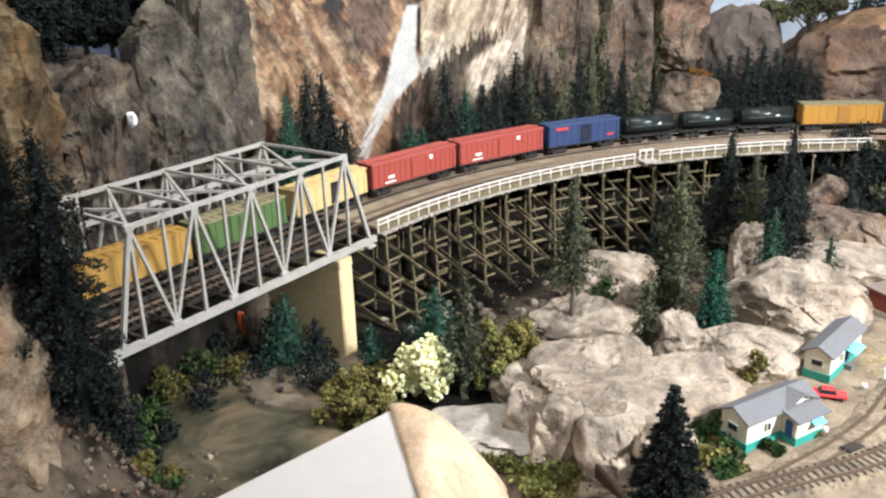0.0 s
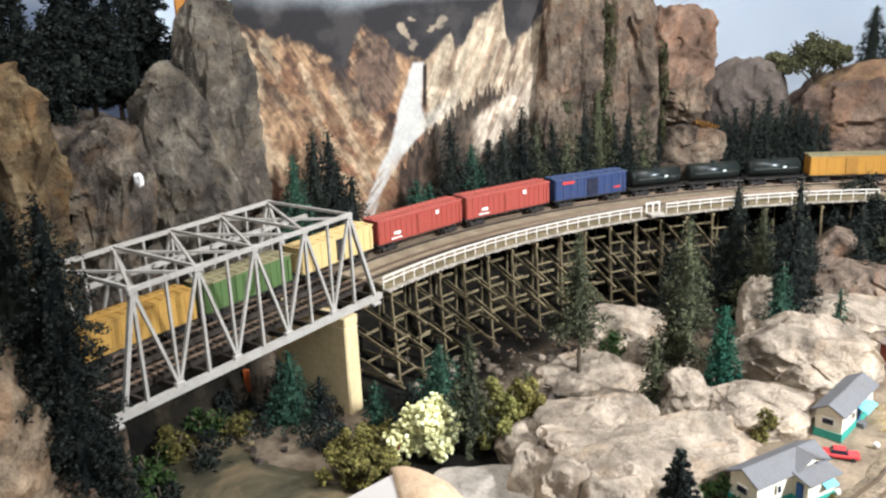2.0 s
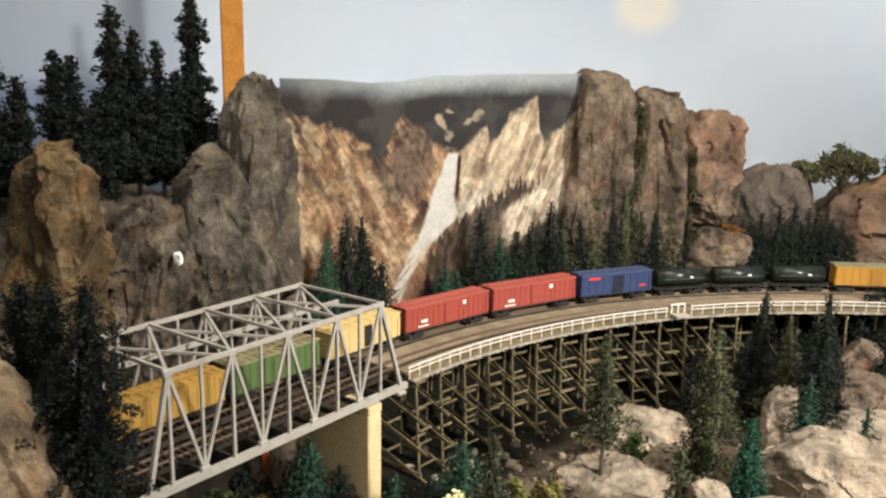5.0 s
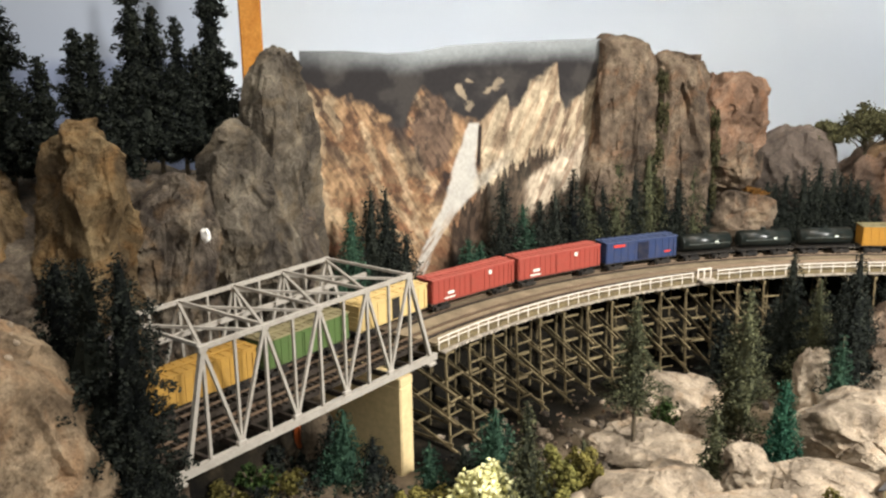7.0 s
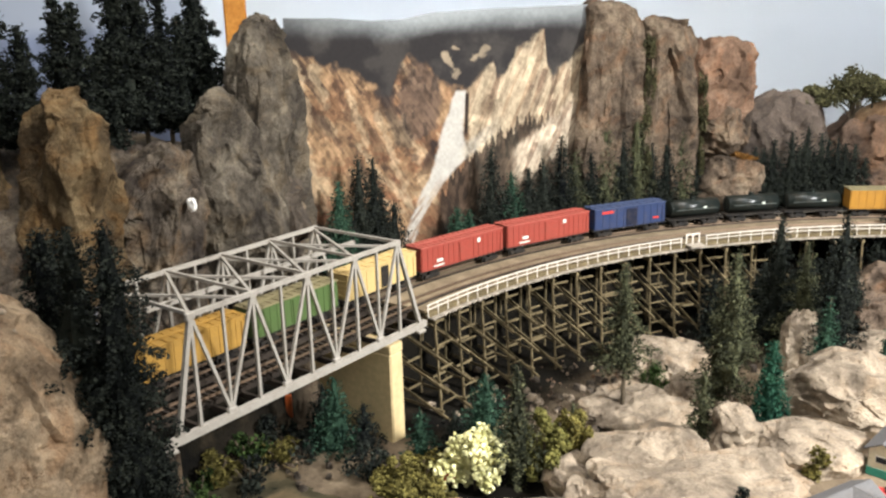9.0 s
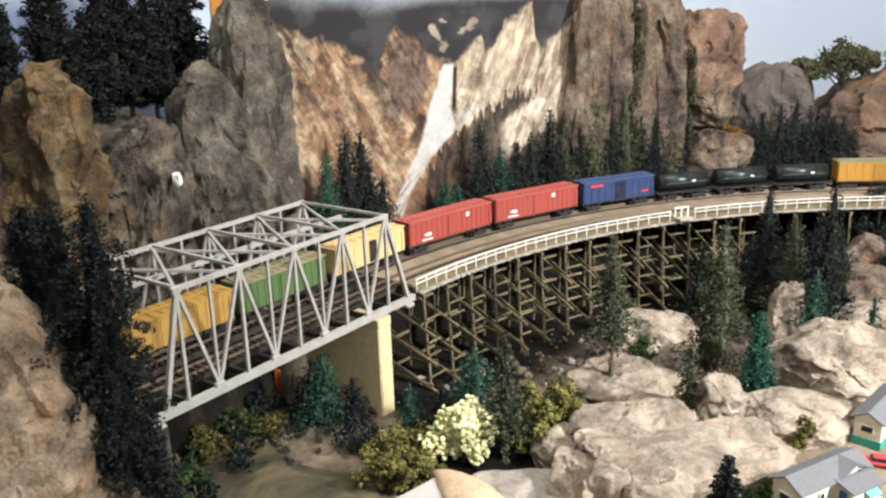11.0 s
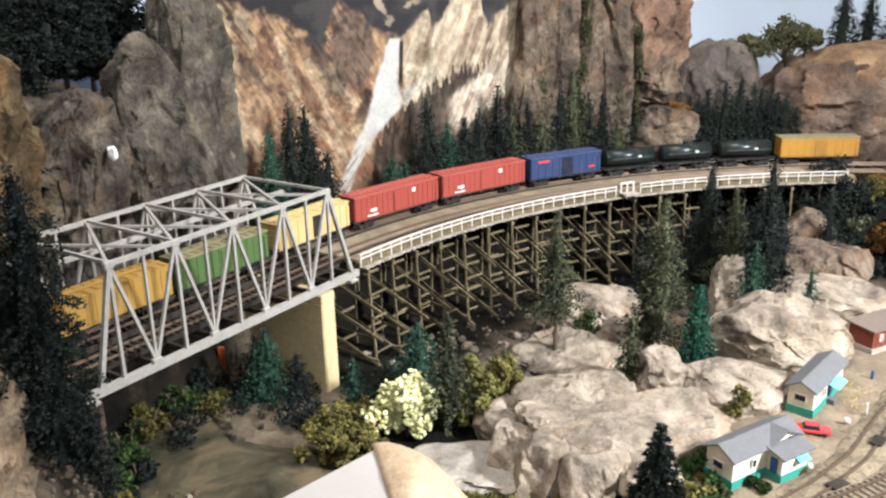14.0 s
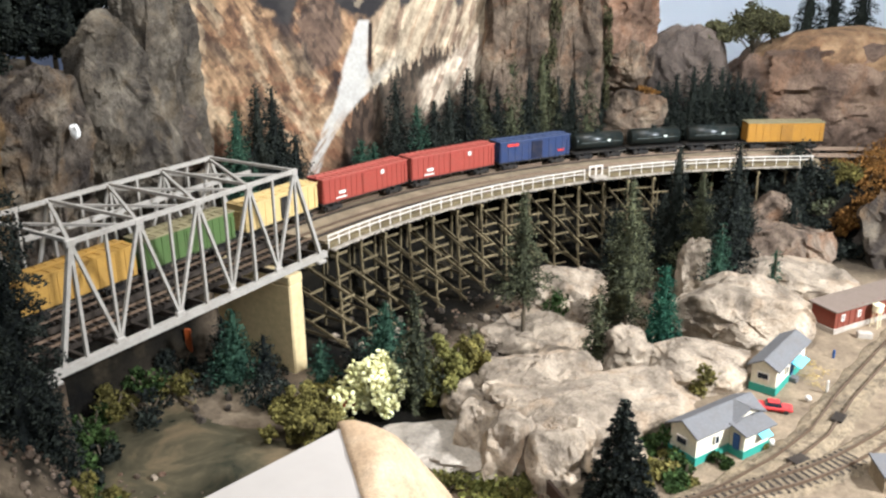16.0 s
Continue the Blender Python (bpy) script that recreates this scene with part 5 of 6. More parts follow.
def trees():
    dark = "dark green model conifer"
    # at the left, before the end of the bridge
    for i, (x, y, z, h, r) in enumerate([(0.0, -0.038, 1.12, 0.30, 0.047), (-0.045, -0.045, 1.14, 0.27, 0.062), (-0.10, -0.04, 1.15, 0.25, 0.065), (0.008, -0.014, 1.085, 0.13, 0.022)]):
        conifer("conifer", (x, y, z), h, r, M_CONIFER, "very dark bushy conifer before the bridge end", 101 + i, 0.02, 2.0, 0.55, "trees at the bridge end", taper=0.55)
    # on the cliff shelf
    for i, (y, top, r) in enumerate([(0.03, 1.655, 0.04), (0.073, 1.574, 0.026), (0.118, 1.606, 0.032), (0.138, 1.600, 0.030), (0.193, 1.66, 0.042),
                                     (0.222, 1.632, 0.038), (0.255, 1.620, 0.028), (0.282, 1.583, 0.026), (0.308, 1.70, 0.036), (0.17, 1.56, 0.03)]):
        conifer("conifer", (-0.30, y, 1.40), top - 1.40, r * 0.95, M_CONIFER, dark + " on the cliff shelf", 110 + i, 0.2, 2.6, 0.6, "trees on the cliff shelf", taper=0.75, leaf=0.0025)
    # behind the deck, before the picture sheet and columns
    rows = [(1.7, 0.178, 2), (3.8, 0.203, 0), (5.3, 0.200, 0), (6.0, 0.155, 0), (7.4, 0.129, 0), (14.2, 0.099, 2), (15.5, 0.091, 2), (18.0, 0.186, 0), (20.2, 0.142, 2),
            (22.1, 0.143, 0), (23.7, 0.154, 0), (25.7, 0.146, 0), (27.2, 0.124, 1), (29.0, 0.107, 0), (30.5, 0.158, 1), (32.3, 0.146, 0), (33.9, 0.17, 1), (35.5, 0.126, 0),
            (37.2, 0.119, 0), (38.7, 0.142, 1), (40.3, 0.115, 0), (47.3, 0.119, 0), (49.5, 0.065, 0), (50.9, 0.117, 0), (52.4, 0.111, 0), (53.7, 0.131, 0), (55.4, 0.115, 0)]
    rows += [(a + 0.9, 0.07 + 0.013 * (k * 7 % 5), 0) for k, a in enumerate((16.0, 17.6, 19.0, 21.0, 22.3, 24.2, 26.0, 28.0, 29.3, 31.0, 32.6, 34.6, 36.2, 38.4, 45.6, 48.0, 51.8, 54.4))]
    rows += [(a, h, 0) for a, h in ((2.6, 0.11), (4.5, 0.12), (6.6, 0.10), (45.4, 0.10), (46.4, 0.12), (48.3, 0.13), (50.1, 0.14), (51.6, 0.15), (53.0, 0.14), (54.6, 0.13), (56.3, 0.12), (57.4, 0.10), (61.5, 0.07))]
    for i, (a, h, k) in enumerate(rows):
        h *= 1.3 if 24 < a < 42 else 1.2 if 44 < a < 58 else 1.0
        p = arc(1.062, a)
        conifer("conifer", (p.x, p.y, 1.185), h, 0.022 + 0.075 * h, (M_CONIFER, M_CONIFER2, M_TEAL2)[k], dark + " behind the trestle track", 140 + i, 0.06, 1.5, 0.4, "trees behind the track")
    # on the slope before the trestle
    T = [(0.206, 0.532, 1.273, 0.030, M_CONIFER2, 0.34), (0.323, 0.596, 1.291, 0.033, M_CONIFER2, 0.22), (0.300, 0.62, 1.22, 0.03, M_CONIFER2, 0.1),
         (0.329, 0.482, 1.175, 0.016, M_CONIFER2, 0.3), (0.380, 0.570, 1.195, 0.026, M_TEAL, 0.03), (0.302, 0.858, 1.278, 0.044, M_CONIFER, 0.08),
         (0.400, 0.807, 1.305, 0.042, M_CONIFER, 0.06), (0.404, 0.731, 1.209, 0.024, M_TEAL2, 0.04), (0.470, 0.765, 1.170, 0.014, M_TEAL2, 0.04),
         (0.180, 0.318, 1.207, 0.036, M_CONIFER2, 0.05), (0.109, 0.360, 1.165, 0.046, M_TEAL2, 0.05), (0.053, 0.305, 1.124, 0.024, M_TEAL2, 0.04),
         (0.203, 0.405, 1.134, 0.024, M_CONIFER2, 0.05), (-0.045, 0.262, 1.157, 0.036, M_TEAL2, 0.04), (-0.09, 0.286, 1.13, 0.030, M_CONIFER, 0.04),
         (-0.02, 0.285, 1.12, 0.030, M_CONIFER, 0.04), (0.085, 0.33, 1.12, 0.03, M_CONIFER, 0.04),
         (0.36, 0.93, 1.235, 0.030, M_CONIFER, 0.05), (0.45, 0.985, 1.20, 0.026, M_CONIFER, 0.05), (0.27, 0.79, 1.19, 0.026, M_CONIFER2, 0.1), (0.335, 0.90, 1.21, 0.04, M_CONIFER, 0.03), (0.395, 0.90, 1.22, 0.04, M_CONIFER, 0.03), (0.44, 1.05, 1.215, 0.04, M_CONIFER, 0.03), (0.262, 0.93, 1.185, 0.04, M_CONIFER, 0.03), (0.31, 0.97, 1.19, 0.045, M_CONIFER, 0.03), (0.37, 1.00, 1.19, 0.045, M_CONIFER, 0.03), (0.205, 0.86, 1.17, 0.035, M_CONIFER, 0.04), (0.345, 0.84, 1.25, 0.036, M_CONIFER2, 0.1)]
    for i, (x, y, top, r, m, bare) in enumerate(T):
        z = gz(x, y) - 0.002
        lab = "bright teal green model conifer" if m is M_TEAL else ("blue green model conifer" if m is M_TEAL2 else "grey green ragged model conifer" if m is M_CONIFER2 else dark)
        conifer("conifer", (x, y, z), top - z, r, m, lab + " on the slope below the trestle", 180 + i, bare, 2.6 if m is M_TEAL else 1.6 if m is M_CONIFER2 else 1.3, 0.75 if m is M_CONIFER2 else 0.15 if m is M_TEAL else 0.4, "trees below the trestle")
    conifer("conifer", (0.457, 0.219, 1.07), 0.128, 0.043, M_CONIFER, "dense dark bottle-brush conifer beside the boulders", 220, 0.01, 3.0, 0.04, taper=0.95, leaf=0.0017)
    # broad-leaved trees and bushes
    bush("blossom_bush", (0.146, 0.284, 1.060), (0.064, 0.060, 0.090), M_CREAM, "cream white blossoming bush by the river", 322, 15, 80, 0.0030, foam=True, lump=(0.14, 0.27))
    bush("bush", (0.118, 0.272, 1.065), (0.02, 0.02, 0.022), M_PINK, "small pink flowering bush", 302, 4, 60, 0.002)
    bush("bush", (0.092, 0.238, 1.050), (0.085, 0.078, 0.078), M_OLIVE, "olive yellow bush on the river bank", 303, 34, 60, 0.0021, foam=True, lump=(0.06, 0.17))
    bush("bush", (0.112, 0.207, 1.052), (0.08, 0.07, 0.058), M_OLIVE, "olive bush on the river bank", 304, 26, 60, 0.0021, foam=True, lump=(0.06, 0.17))
    bush("bush", (0.205, 0.337, 1.058), (0.050, 0.050, 0.125), M_YELLOW, "yellow green leafy shrub below the trestle", 305, 28, 60, 0.0024, foam=True, lump=(0.07, 0.17))
    bush("bush", (0.226, 0.368, 1.058), (0.048, 0.048, 0.120), M_OLIVE, "olive shrub below the trestle", 306, 26, 60, 0.0024, foam=True, lump=(0.07, 0.17))
    # dark bushes added below the deck to stand in for its black shade
    for i, (a, r, w) in enumerate([(44, 0.94, 0.08), (47.5, 0.95, 0.09), (51, 0.945, 0.09), (54.5, 0.95, 0.09), (58, 0.94, 0.08), (41, 0.97, 0.08)]):
        q = arc(r, a)
        bush("bush", (q.x, q.y, gz(q.x, q.y) - 0.004), (w, w, 0.075), M_CONIFER, "dark scrub added to fill the shade under the deck", 345 + i, 10, 140, group="scrub under the deck")
    for i, (a, r, w, h, m) in enumerate([(10.5, 1.058, 0.05, 0.028, M_YELLOW), (12.2, 1.055, 0.04, 0.036, M_YELLOW), (8.5, 1.06, 0.05, 0.025, M_OLIVE)]):
        p = arc(r, a)
        bush("bush", (p.x, p.y, 1.188), (w, w, h), m, "yellow green bush behind the track", 310 + i, 8, 140)
    for i, (x, y, z, w, h) in enumerate([(0.515, 1.225, 1.160, 0.11, 0.09), (0.565, 1.25, 1.165, 0.12, 0.10), (0.525, 1.20, 1.10, 0.10, 0.11), (0.60, 1.25, 1.16, 0.13, 0.12), (0.53, 1.15, 1.165, 0.08, 0.065), (0.565, 1.165, 1.17, 0.09, 0.07), (0.500, 1.075, 1.112, 0.045, 0.035), (0.520, 1.085, 1.118, 0.055, 0.045), (0.540, 1.115, 1.14, 0.06, 0.045)]):
        bush("bush", (x, y, z), (w, w, h), M_AUTUMN, "rusty orange autumn bush beside the trestle end", 320 + i, 10, 170, group="autumn bushes")
    for i, (x, y, w, h, m) in enumerate([(0.452, 1.075, 0.07, 0.05, M_CONIFER), (0.472, 1.045, 0.055, 0.04, M_CONIFER), (0.508, 1.03, 0.06, 0.045, M_CONIFER), (0.475, 1.11, 0.07, 0.05, M_CONIFER), (0.43, 1.045, 0.06, 0.05, M_CONIFER), (0.532, 1.05, 0.05, 0.04, M_CONIFER), (0.445, 1.12, 0.06, 0.045, M_CONIFER), (0.49, 1.13, 0.06, 0.05, M_OLIVE), (0.512, 1.135, 0.055, 0.05, M_OLIVE), (0.50, 1.105, 0.05, 0.04, M_CONIFER), (0.41, 1.08, 0.06, 0.05, M_CONIFER), (0.484, 1.075, 0.05, 0.035, M_CONIFER2), (0.488, 1.02, 0.05, 0.04, M_CONIFER)]):
        bush("bush", (x, y, gz(x, y) - 0.004), (w, w, h), m, "dry olive scrub on the bank under the track" if m is M_OLIVE else "dark scrub on the bank under the track", 420 + i, 10, 150, group="scrub on the far bank")
    p = arc(1.15, 57.5)
    broadleaf((p.x, p.y, 1.338), 0.115, 0.056, 330, "dark olive broadleaf tree with bare limbs on the rock hill")
    p = arc(1.16, 54.2)
    broadleaf((p.x, p.y, 1.345), 0.078, 0.034, 331, "small dark olive broadleaf tree on the rock hill")
    p = arc(1.17, 59.6)
    broadleaf((p.x, p.y, 1.375), 0.062, 0.036, 332, "small dark olive broadleaf tree on the rock hill")
    for i, (a, r) in enumerate([(50, 1.085), (52, 1.08), (54, 1.085), (56, 1.08)]):
        q = arc(r, a)
        bush("bush", (q.x, q.y, 1.19), (0.07, 0.07, 0.10), M_CONIFER, "dark scrub behind the track", 340 + i, 9, 150)
    for i, (a, top) in enumerate([(63.3, 1.475), (65.5, 1.47), (68, 1.49)]):
        q = arc(1.2, a)
        conifer("conifer", (q.x, q.y, 1.352), top - 1.352 + 0.03, 0.036, M_CONIFER, dark + " on top of the rock hill", 350 + i, 0.01, 2.0, taper=0.7)
    for i, (x, y, w, h, m) in enumerate([(-0.045, 0.04, 0.035, 0.04, M_GREEN), (0.008, -0.012, 0.045, 0.055, M_CONIFER), (-0.02, 0.018, 0.045, 0.06, M_CONIFER), (0.03, -0.012, 0.03, 0.025, M_OLIVE), (-0.05, 0.07, 0.035, 0.04, M_CONIFER), (0.03, 0.005, 0.03, 0.03, M_GREEN), (-0.085, 0.07, 0.045, 0.05, M_GREEN), (-0.01, 0.02, 0.03, 0.03, M_GREEN), (0.015, 0.03, 0.025, 0.02, M_OLIVE), (-0.11, 0.10, 0.05, 0.05, M_GREEN), (-0.125, 0.14, 0.05, 0.05, M_OLIVE), (-0.13, 0.19, 0.05, 0.04, M_GREEN), (-0.13, 0.25, 0.05, 0.04, M_CONIFER),
                                         (-0.09, 0.16, 0.06, 0.04, M_CONIFER), (-0.10, 0.21, 0.05, 0.03, M_OLIVE), (-0.08, 0.24, 0.06, 0.04, M_CONIFER), (0.02, 0.245, 0.05, 0.04, M_CONIFER),
                                         (0.36, 0.20, 0.05, 0.016, M_OLIVE), (0.26, 0.19, 0.04, 0.03, M_OLIVE), (0.452, 0.335, 0.035, 0.020, M_OLIVE),
                                         (0.468, 0.305, 0.035, 0.018, M_OLIVE), (0.482, 0.285, 0.03, 0.014, M_GREEN), (0.50, 0.295, 0.025, 0.010, M_OLIVE), (0.462, 0.478, 0.036, 0.040, M_OLIVE), (0.264, 0.547, 0.03, 0.025, M_OLIVE), (0.456, 0.338, 0.04, 0.028, M_GREEN), (0.49, 0.305, 0.035, 0.02, M_GREEN), (0.462, 0.288, 0.04, 0.018, M_OLIVE),
                                         (0.514, 0.340, 0.02, 0.016, M_GREEN), (0.535, 0.388, 0.022, 0.014, M_OLIVE), (0.290, 0.206, 0.05, 0.024, M_YELLOW), (0.325, 0.212, 0.06, 0.022, M_MOSS), (0.366, 0.226, 0.05, 0.018, M_YELLOW), (0.345, 0.195, 0.05, 0.016, M_MOSS), (0.20, 0.665, 0.05, 0.04, M_GREEN)]):
        bush("bush", (x, y, gz(x, y) - 0.003), (w, w, h), m, "low scrub bush on the bank", 360 + i, 7, 130, group="bank scrub")


# ---- town ----


def cottage(name, place, turn, length, width, wall_h, label, wing=True):
    root = base(name, pose(*place, 0, 0, turn), label, "house")
    cream = M_HOUSE
    bm = bmesh.new()
    add_box(bm, (length, width, 0.009), pose(length / 2, width / 2, 0.0045))
    part("plinth", bm, M_TEALPAINT, root, "teal painted skirting")
    rise = width * 0.28
    bm = bmesh.new()
    z0, z1 = 0.009, wall_h
    prof = [(0.001, z0), (width - 0.001, z0), (width - 0.001, z1), (width / 2, z1 + rise), (0.001, z1)]
    ends = []
    for x in (0.001, length - 0.001):
        ends.append([bm.verts.new((x, y, z)) for y, z in prof])
    bm.faces.new(ends[0][::-1]), bm.faces.new(ends[1])
    for k in range(5):
        bm.faces.new((ends[0][k], ends[0][(k + 1) % 5], ends[1][(k + 1) % 5], ends[1][k]))
    bmesh.ops.recalc_face_normals(bm, faces=bm.faces)
    part("wall", bm, cream, root)
    ang = math.degrees(math.atan2(rise, width / 2))
    sl = math.hypot(rise, width / 2) + 0.004
    for s in (-1, 1):
        part("roof", box_bm((length + 0.007, sl, 0.0016), pose(length / 2, width / 2, z1 + rise + 0.0012, s * -ang) @ pose(0, s * sl / 2, 0), 0.0003), M_ROOF, root, "grey felt roof")
    # windows and door
    for x, y, w, h, rz in ((-0.0005, width * 0.5, 0.013, 0.008, 90), (length * 0.30, -0.0005, 0.006, 0.009, 0), (length * 0.72, -0.0005, 0.006, 0.009, 0)):
        win = part("window", box_bm((w, 0.0016, h), pose(x, y, 0.021, 0, 0, rz)), M_RAILING, root, "white framed window")
        part("pane", box_bm((w - 0.0018, 0.0022, h - 0.0018), pose(x, y, 0.021, 0, 0, rz)), M_PANE, win)
    if wing:
        gx0, gx1, gw, peak = length * 0.52, length * 0.99, 0.006, wall_h + rise * 1.05
        bm = bmesh.new()
        front = [bm.verts.new((x, -0.0015, z)) for x, z in ((gx0, wall_h - 0.012), (gx1, wall_h - 0.012), (gx1, wall_h), ((gx0 + gx1) / 2, peak), (gx0, wall_h))]
        back = [bm.verts.new((v.co.x, width / 2, v.co.z)) for v in front]
        bm.faces.new(front), bm.faces.new(back[::-1])
        for k in range(5):
            bm.faces.new((front[k], back[k], back[(k + 1) % 5], front[(k + 1) % 5]))
        bmesh.ops.recalc_face_normals(bm, faces=bm.faces)
        part("cross_gable", bm, cream, root, "cream gable with a small window")
        part("gable_window", box_bm((0.004, 0.002, 0.007), pose((gx0 + gx1) / 2 + 0.006, -0.002, wall_h - 0.001)), M_PANE, root)
        run, lift = (gx1 - gx0) / 2, peak - wall_h
        tilt = math.degrees(math.atan2(lift, run))
        for sg in (-1, 1):
            ln = math.hypot(run, lift) + 0.003
            part("roof", box_bm((ln, width / 2 + 0.005, 0.0014), pose((gx0 + gx1) / 2, width / 4 - 0.002, peak + 0.001, 0, sg * tilt, 0) @ pose(sg * ln / 2, 0, 0)), M_ROOF, root, "grey felt roof")
        wx, wl, wd = length * 0.50, length * 0.42, 0.018
        part("wing_plinth", box_bm((wl, wd, 0.009), pose(wx + wl / 2, -wd / 2, 0.0045)), M_TEALPAINT, root)
        part("wing_wall", box_bm((wl - 0.002, wd - 0.001, wall_h - 0.012), pose(wx + wl / 2, -wd / 2, 0.009 + (wall_h - 0.012) / 2)), cream, root)
        part("wing_roof", box_bm((wl + 0.006, wd + 0.008, 0.0016), pose(wx + wl / 2, -wd / 2 - 0.001, wall_h - 0.001, 14)), M_ROOF, root, "grey lean-to roof")
        part("door", box_bm((0.0016, 0.007, 0.016), pose(wx - 0.0002, -wd / 2, 0.0165)), M_BLUEDOOR, root, "blue door")
        part("awning", box_bm((0.016, 0.008, 0.0008), pose(wx + wl * 0.7, -wd - 0.003, 0.021, 25)), M_AQUA, root, "light blue awning")
    else:
        part("awning", box_bm((0.03, 0.012, 0.0008), pose(length * 0.6, -0.006, 0.022, 20)), M_AQUA, root, "light blue awning")
        part("door", box_bm((0.007, 0.0016, 0.016), pose(length * 0.5, -0.0004, 0.0165)), M_BLUEDOOR, root)
        part("step", box_bm((0.01, 0.008, 0.006), pose(length * 0.5, -0.004, 0.003)), M_ROOF, root)
    return root


M_HOUSE = paint_mat("cream house paint", lin(230, 220, 194), 0.7, 0.15)
M_TEALPAINT = paint_mat("teal paint", lin(58, 146, 128), 0.6, 0.15)
M_ROOF = paint_mat("grey roofing felt", lin(104, 102, 101), 0.9, 0.3)
M_PANE = paint_mat("dark window glass", lin(36, 40, 48), 0.1, 0.0)
M_BLUEDOOR = paint_mat("blue door paint", lin(40, 72, 120), 0.6, 0.1)
M_AQUA = paint_mat("aqua awning", lin(120, 206, 226), 0.6, 0.1)


def car_model(place, turn):
    root = base("car", pose(*place, 0, 0, turn) @ Matrix.Scale(0.75, 4), "small red model saloon car on the sandy ground", "car")
    red = paint_mat("car red", lin(190, 62, 60), 0.25, 0.05)
    bm = bmesh.new()
    add_box(bm, (0.048, 0.019, 0.0065), pose(0, 0, 0.0065), 0.002)
    part("body", bm, red, root)
    bm = bmesh.new()
    r = add_box(bm, (0.024, 0.016, 0.0055), pose(-0.002, 0, 0.012), 0)
    for v in r["verts"]:
        if v.co.z > 0.012:
            v.co.x, v.co.y = -0.002 + (v.co.x + 0.002) * 0.7, v.co.y * 0.85
    part("cabin", bm, M_PANE, root, "dark glazed cabin")
    part("roof", box_bm((0.016, 0.0135, 0.0008), pose(-0.002, 0, 0.015)), red, root)
    for x in (-0.015, 0.015):
        for y in (-0.009, 0.009):
            bm = bmesh.new()
            bmesh.ops.create_cone(bm, cap_ends=True, segments=12, radius1=0.0036, radius2=0.0036, depth=0.003, matrix=pose(x, y, 0.0036, 90))
            part("wheel", bm, M_TRAINBLACK, root)


def brown_building():
    m = paint_mat("red brown siding", lin(122, 62, 46), 0.8, 0.25)
    root = base("warehouse", pose(0.559, 0.713, TOWN, 0, 0, 60), "red brown boarded warehouse with a flat grey brown roof", "building")
    part("wall", box_bm((0.16, 0.036, 0.030), pose(0.08, 0.018, 0.016)), m, root)
    part("plinth", box_bm((0.163, 0.039, 0.007), pose(0.08, 0.018, 0.0035)), M_EDGE, root, "pale plinth")
    part("roof", box_bm((0.168, 0.044, 0.002), pose(0.08, 0.018, 0.0325, 3), 0.0003), paint_mat("brown grey roof", lin(116, 101, 89), 0.85, 0.3), root, "grey brown felt roof")
    for i in range(12):
        part("batten", box_bm((0.001, 0.001, 0.03), pose(0.006 + i * 0.0108, -0.0003, 0.018)), m, root)
    for x in (0.014, 0.045, 0.075):
        win = part("window", box_bm((0.006, 0.0016, 0.009), pose(x, -0.0006, 0.02)), M_RAILING, root, "white window frame")
        part("pane", box_bm((0.0016, 0.0022, 0.007), pose(x, -0.0006, 0.02)), M_PANE, win)


def foreground():
    # white plaster bank with an earth coloured edge
    white = flat_mat("white plaster", lin(174, 165, 155), 0.7, 0.03, 30)
    bm = bmesh.new()
    a, b, c = Vector((0.229, 0.126, 1.15)), Vector((0.172, -0.165, 1.15)), Vector((0.46, -0.165, 1.15))
    top = [bm.verts.new(p) for p in (a, b, c, Vector((0.397, -0.03, 1.15)))]
    bm.faces.new(top)
    r = bmesh.ops.extrude_face_region(bm, geom=bm.faces[:])
    for v in r["geom"]:
        if isinstance(v, bmesh.types.BMVert):
            v.co.z -= 0.10
    bmesh.ops.recalc_face_normals(bm, faces=bm.faces)
    tagged(part("plaster_bank", bm, white), "smooth white unpainted plaster bank at the layout edge", "plaster bank")
    # the rounded earth slope that falls away from the bank's far edge
    earth = rock_mat("tan earth", lin(188, 158, 125), lin(203, 174, 141), lin(215, 188, 156), lin(194, 160, 124), 0.2, 1.0, 1.0, 0.05, 0.3, 0.3)
    a, d = Vector((0.229, 0.126, 1.149)), Vector((0.397, -0.03, 1.149))
    along, out = (d - a).normalized(), Vector((0.68, 0.733, 0))
    nu, nv = 44, 22
    vs = []
    for i in range(nu):
        u = i / (nu - 1) * 1.25 - 0.12
        w = 0.108 * min(1.0, max(0.0, (u + 0.12) / 0.22)) ** 0.5 * (1 - 0.6 * smoothstep(0.15, 0.8, u))
        for j in range(nv):
            q = j / (nv - 1)
            bulge = 0.014 * (float(fbm(u * 6.0 + 3, q * 3.0 + 3, 77)) - 0.5)
            sink = 0.03 * max(0.0, -u / 0.12) ** 2
            crest = 0.013 * math.sin(min(1.0, q * 1.5) * math.pi) * smoothstep(-0.12, 0.08, u) * (1 - smoothstep(0.3, 0.9, u))
            p = a + along * (u * 0.229) + out * ((w + bulge) * q - 0.004)
            vs.append((p.x, p.y, 1.152 + crest - sink - 0.09 * q ** 2.0 + 0.5 * bulge))
    fs = [(i * nv + j, (i + 1) * nv + j, (i + 1) * nv + j + 1, i * nv + j + 1) for i in range(nu - 1) for j in range(nv - 1)]
    ob = mesh_part("earth_mound", np.array(vs), np.array(fs), earth, smooth=True)
    ob.modifiers.new("thickness", "SOLIDIFY").thickness = 0.004
    tagged(ob, "smooth tan earth slope beside the white bank", "mound")


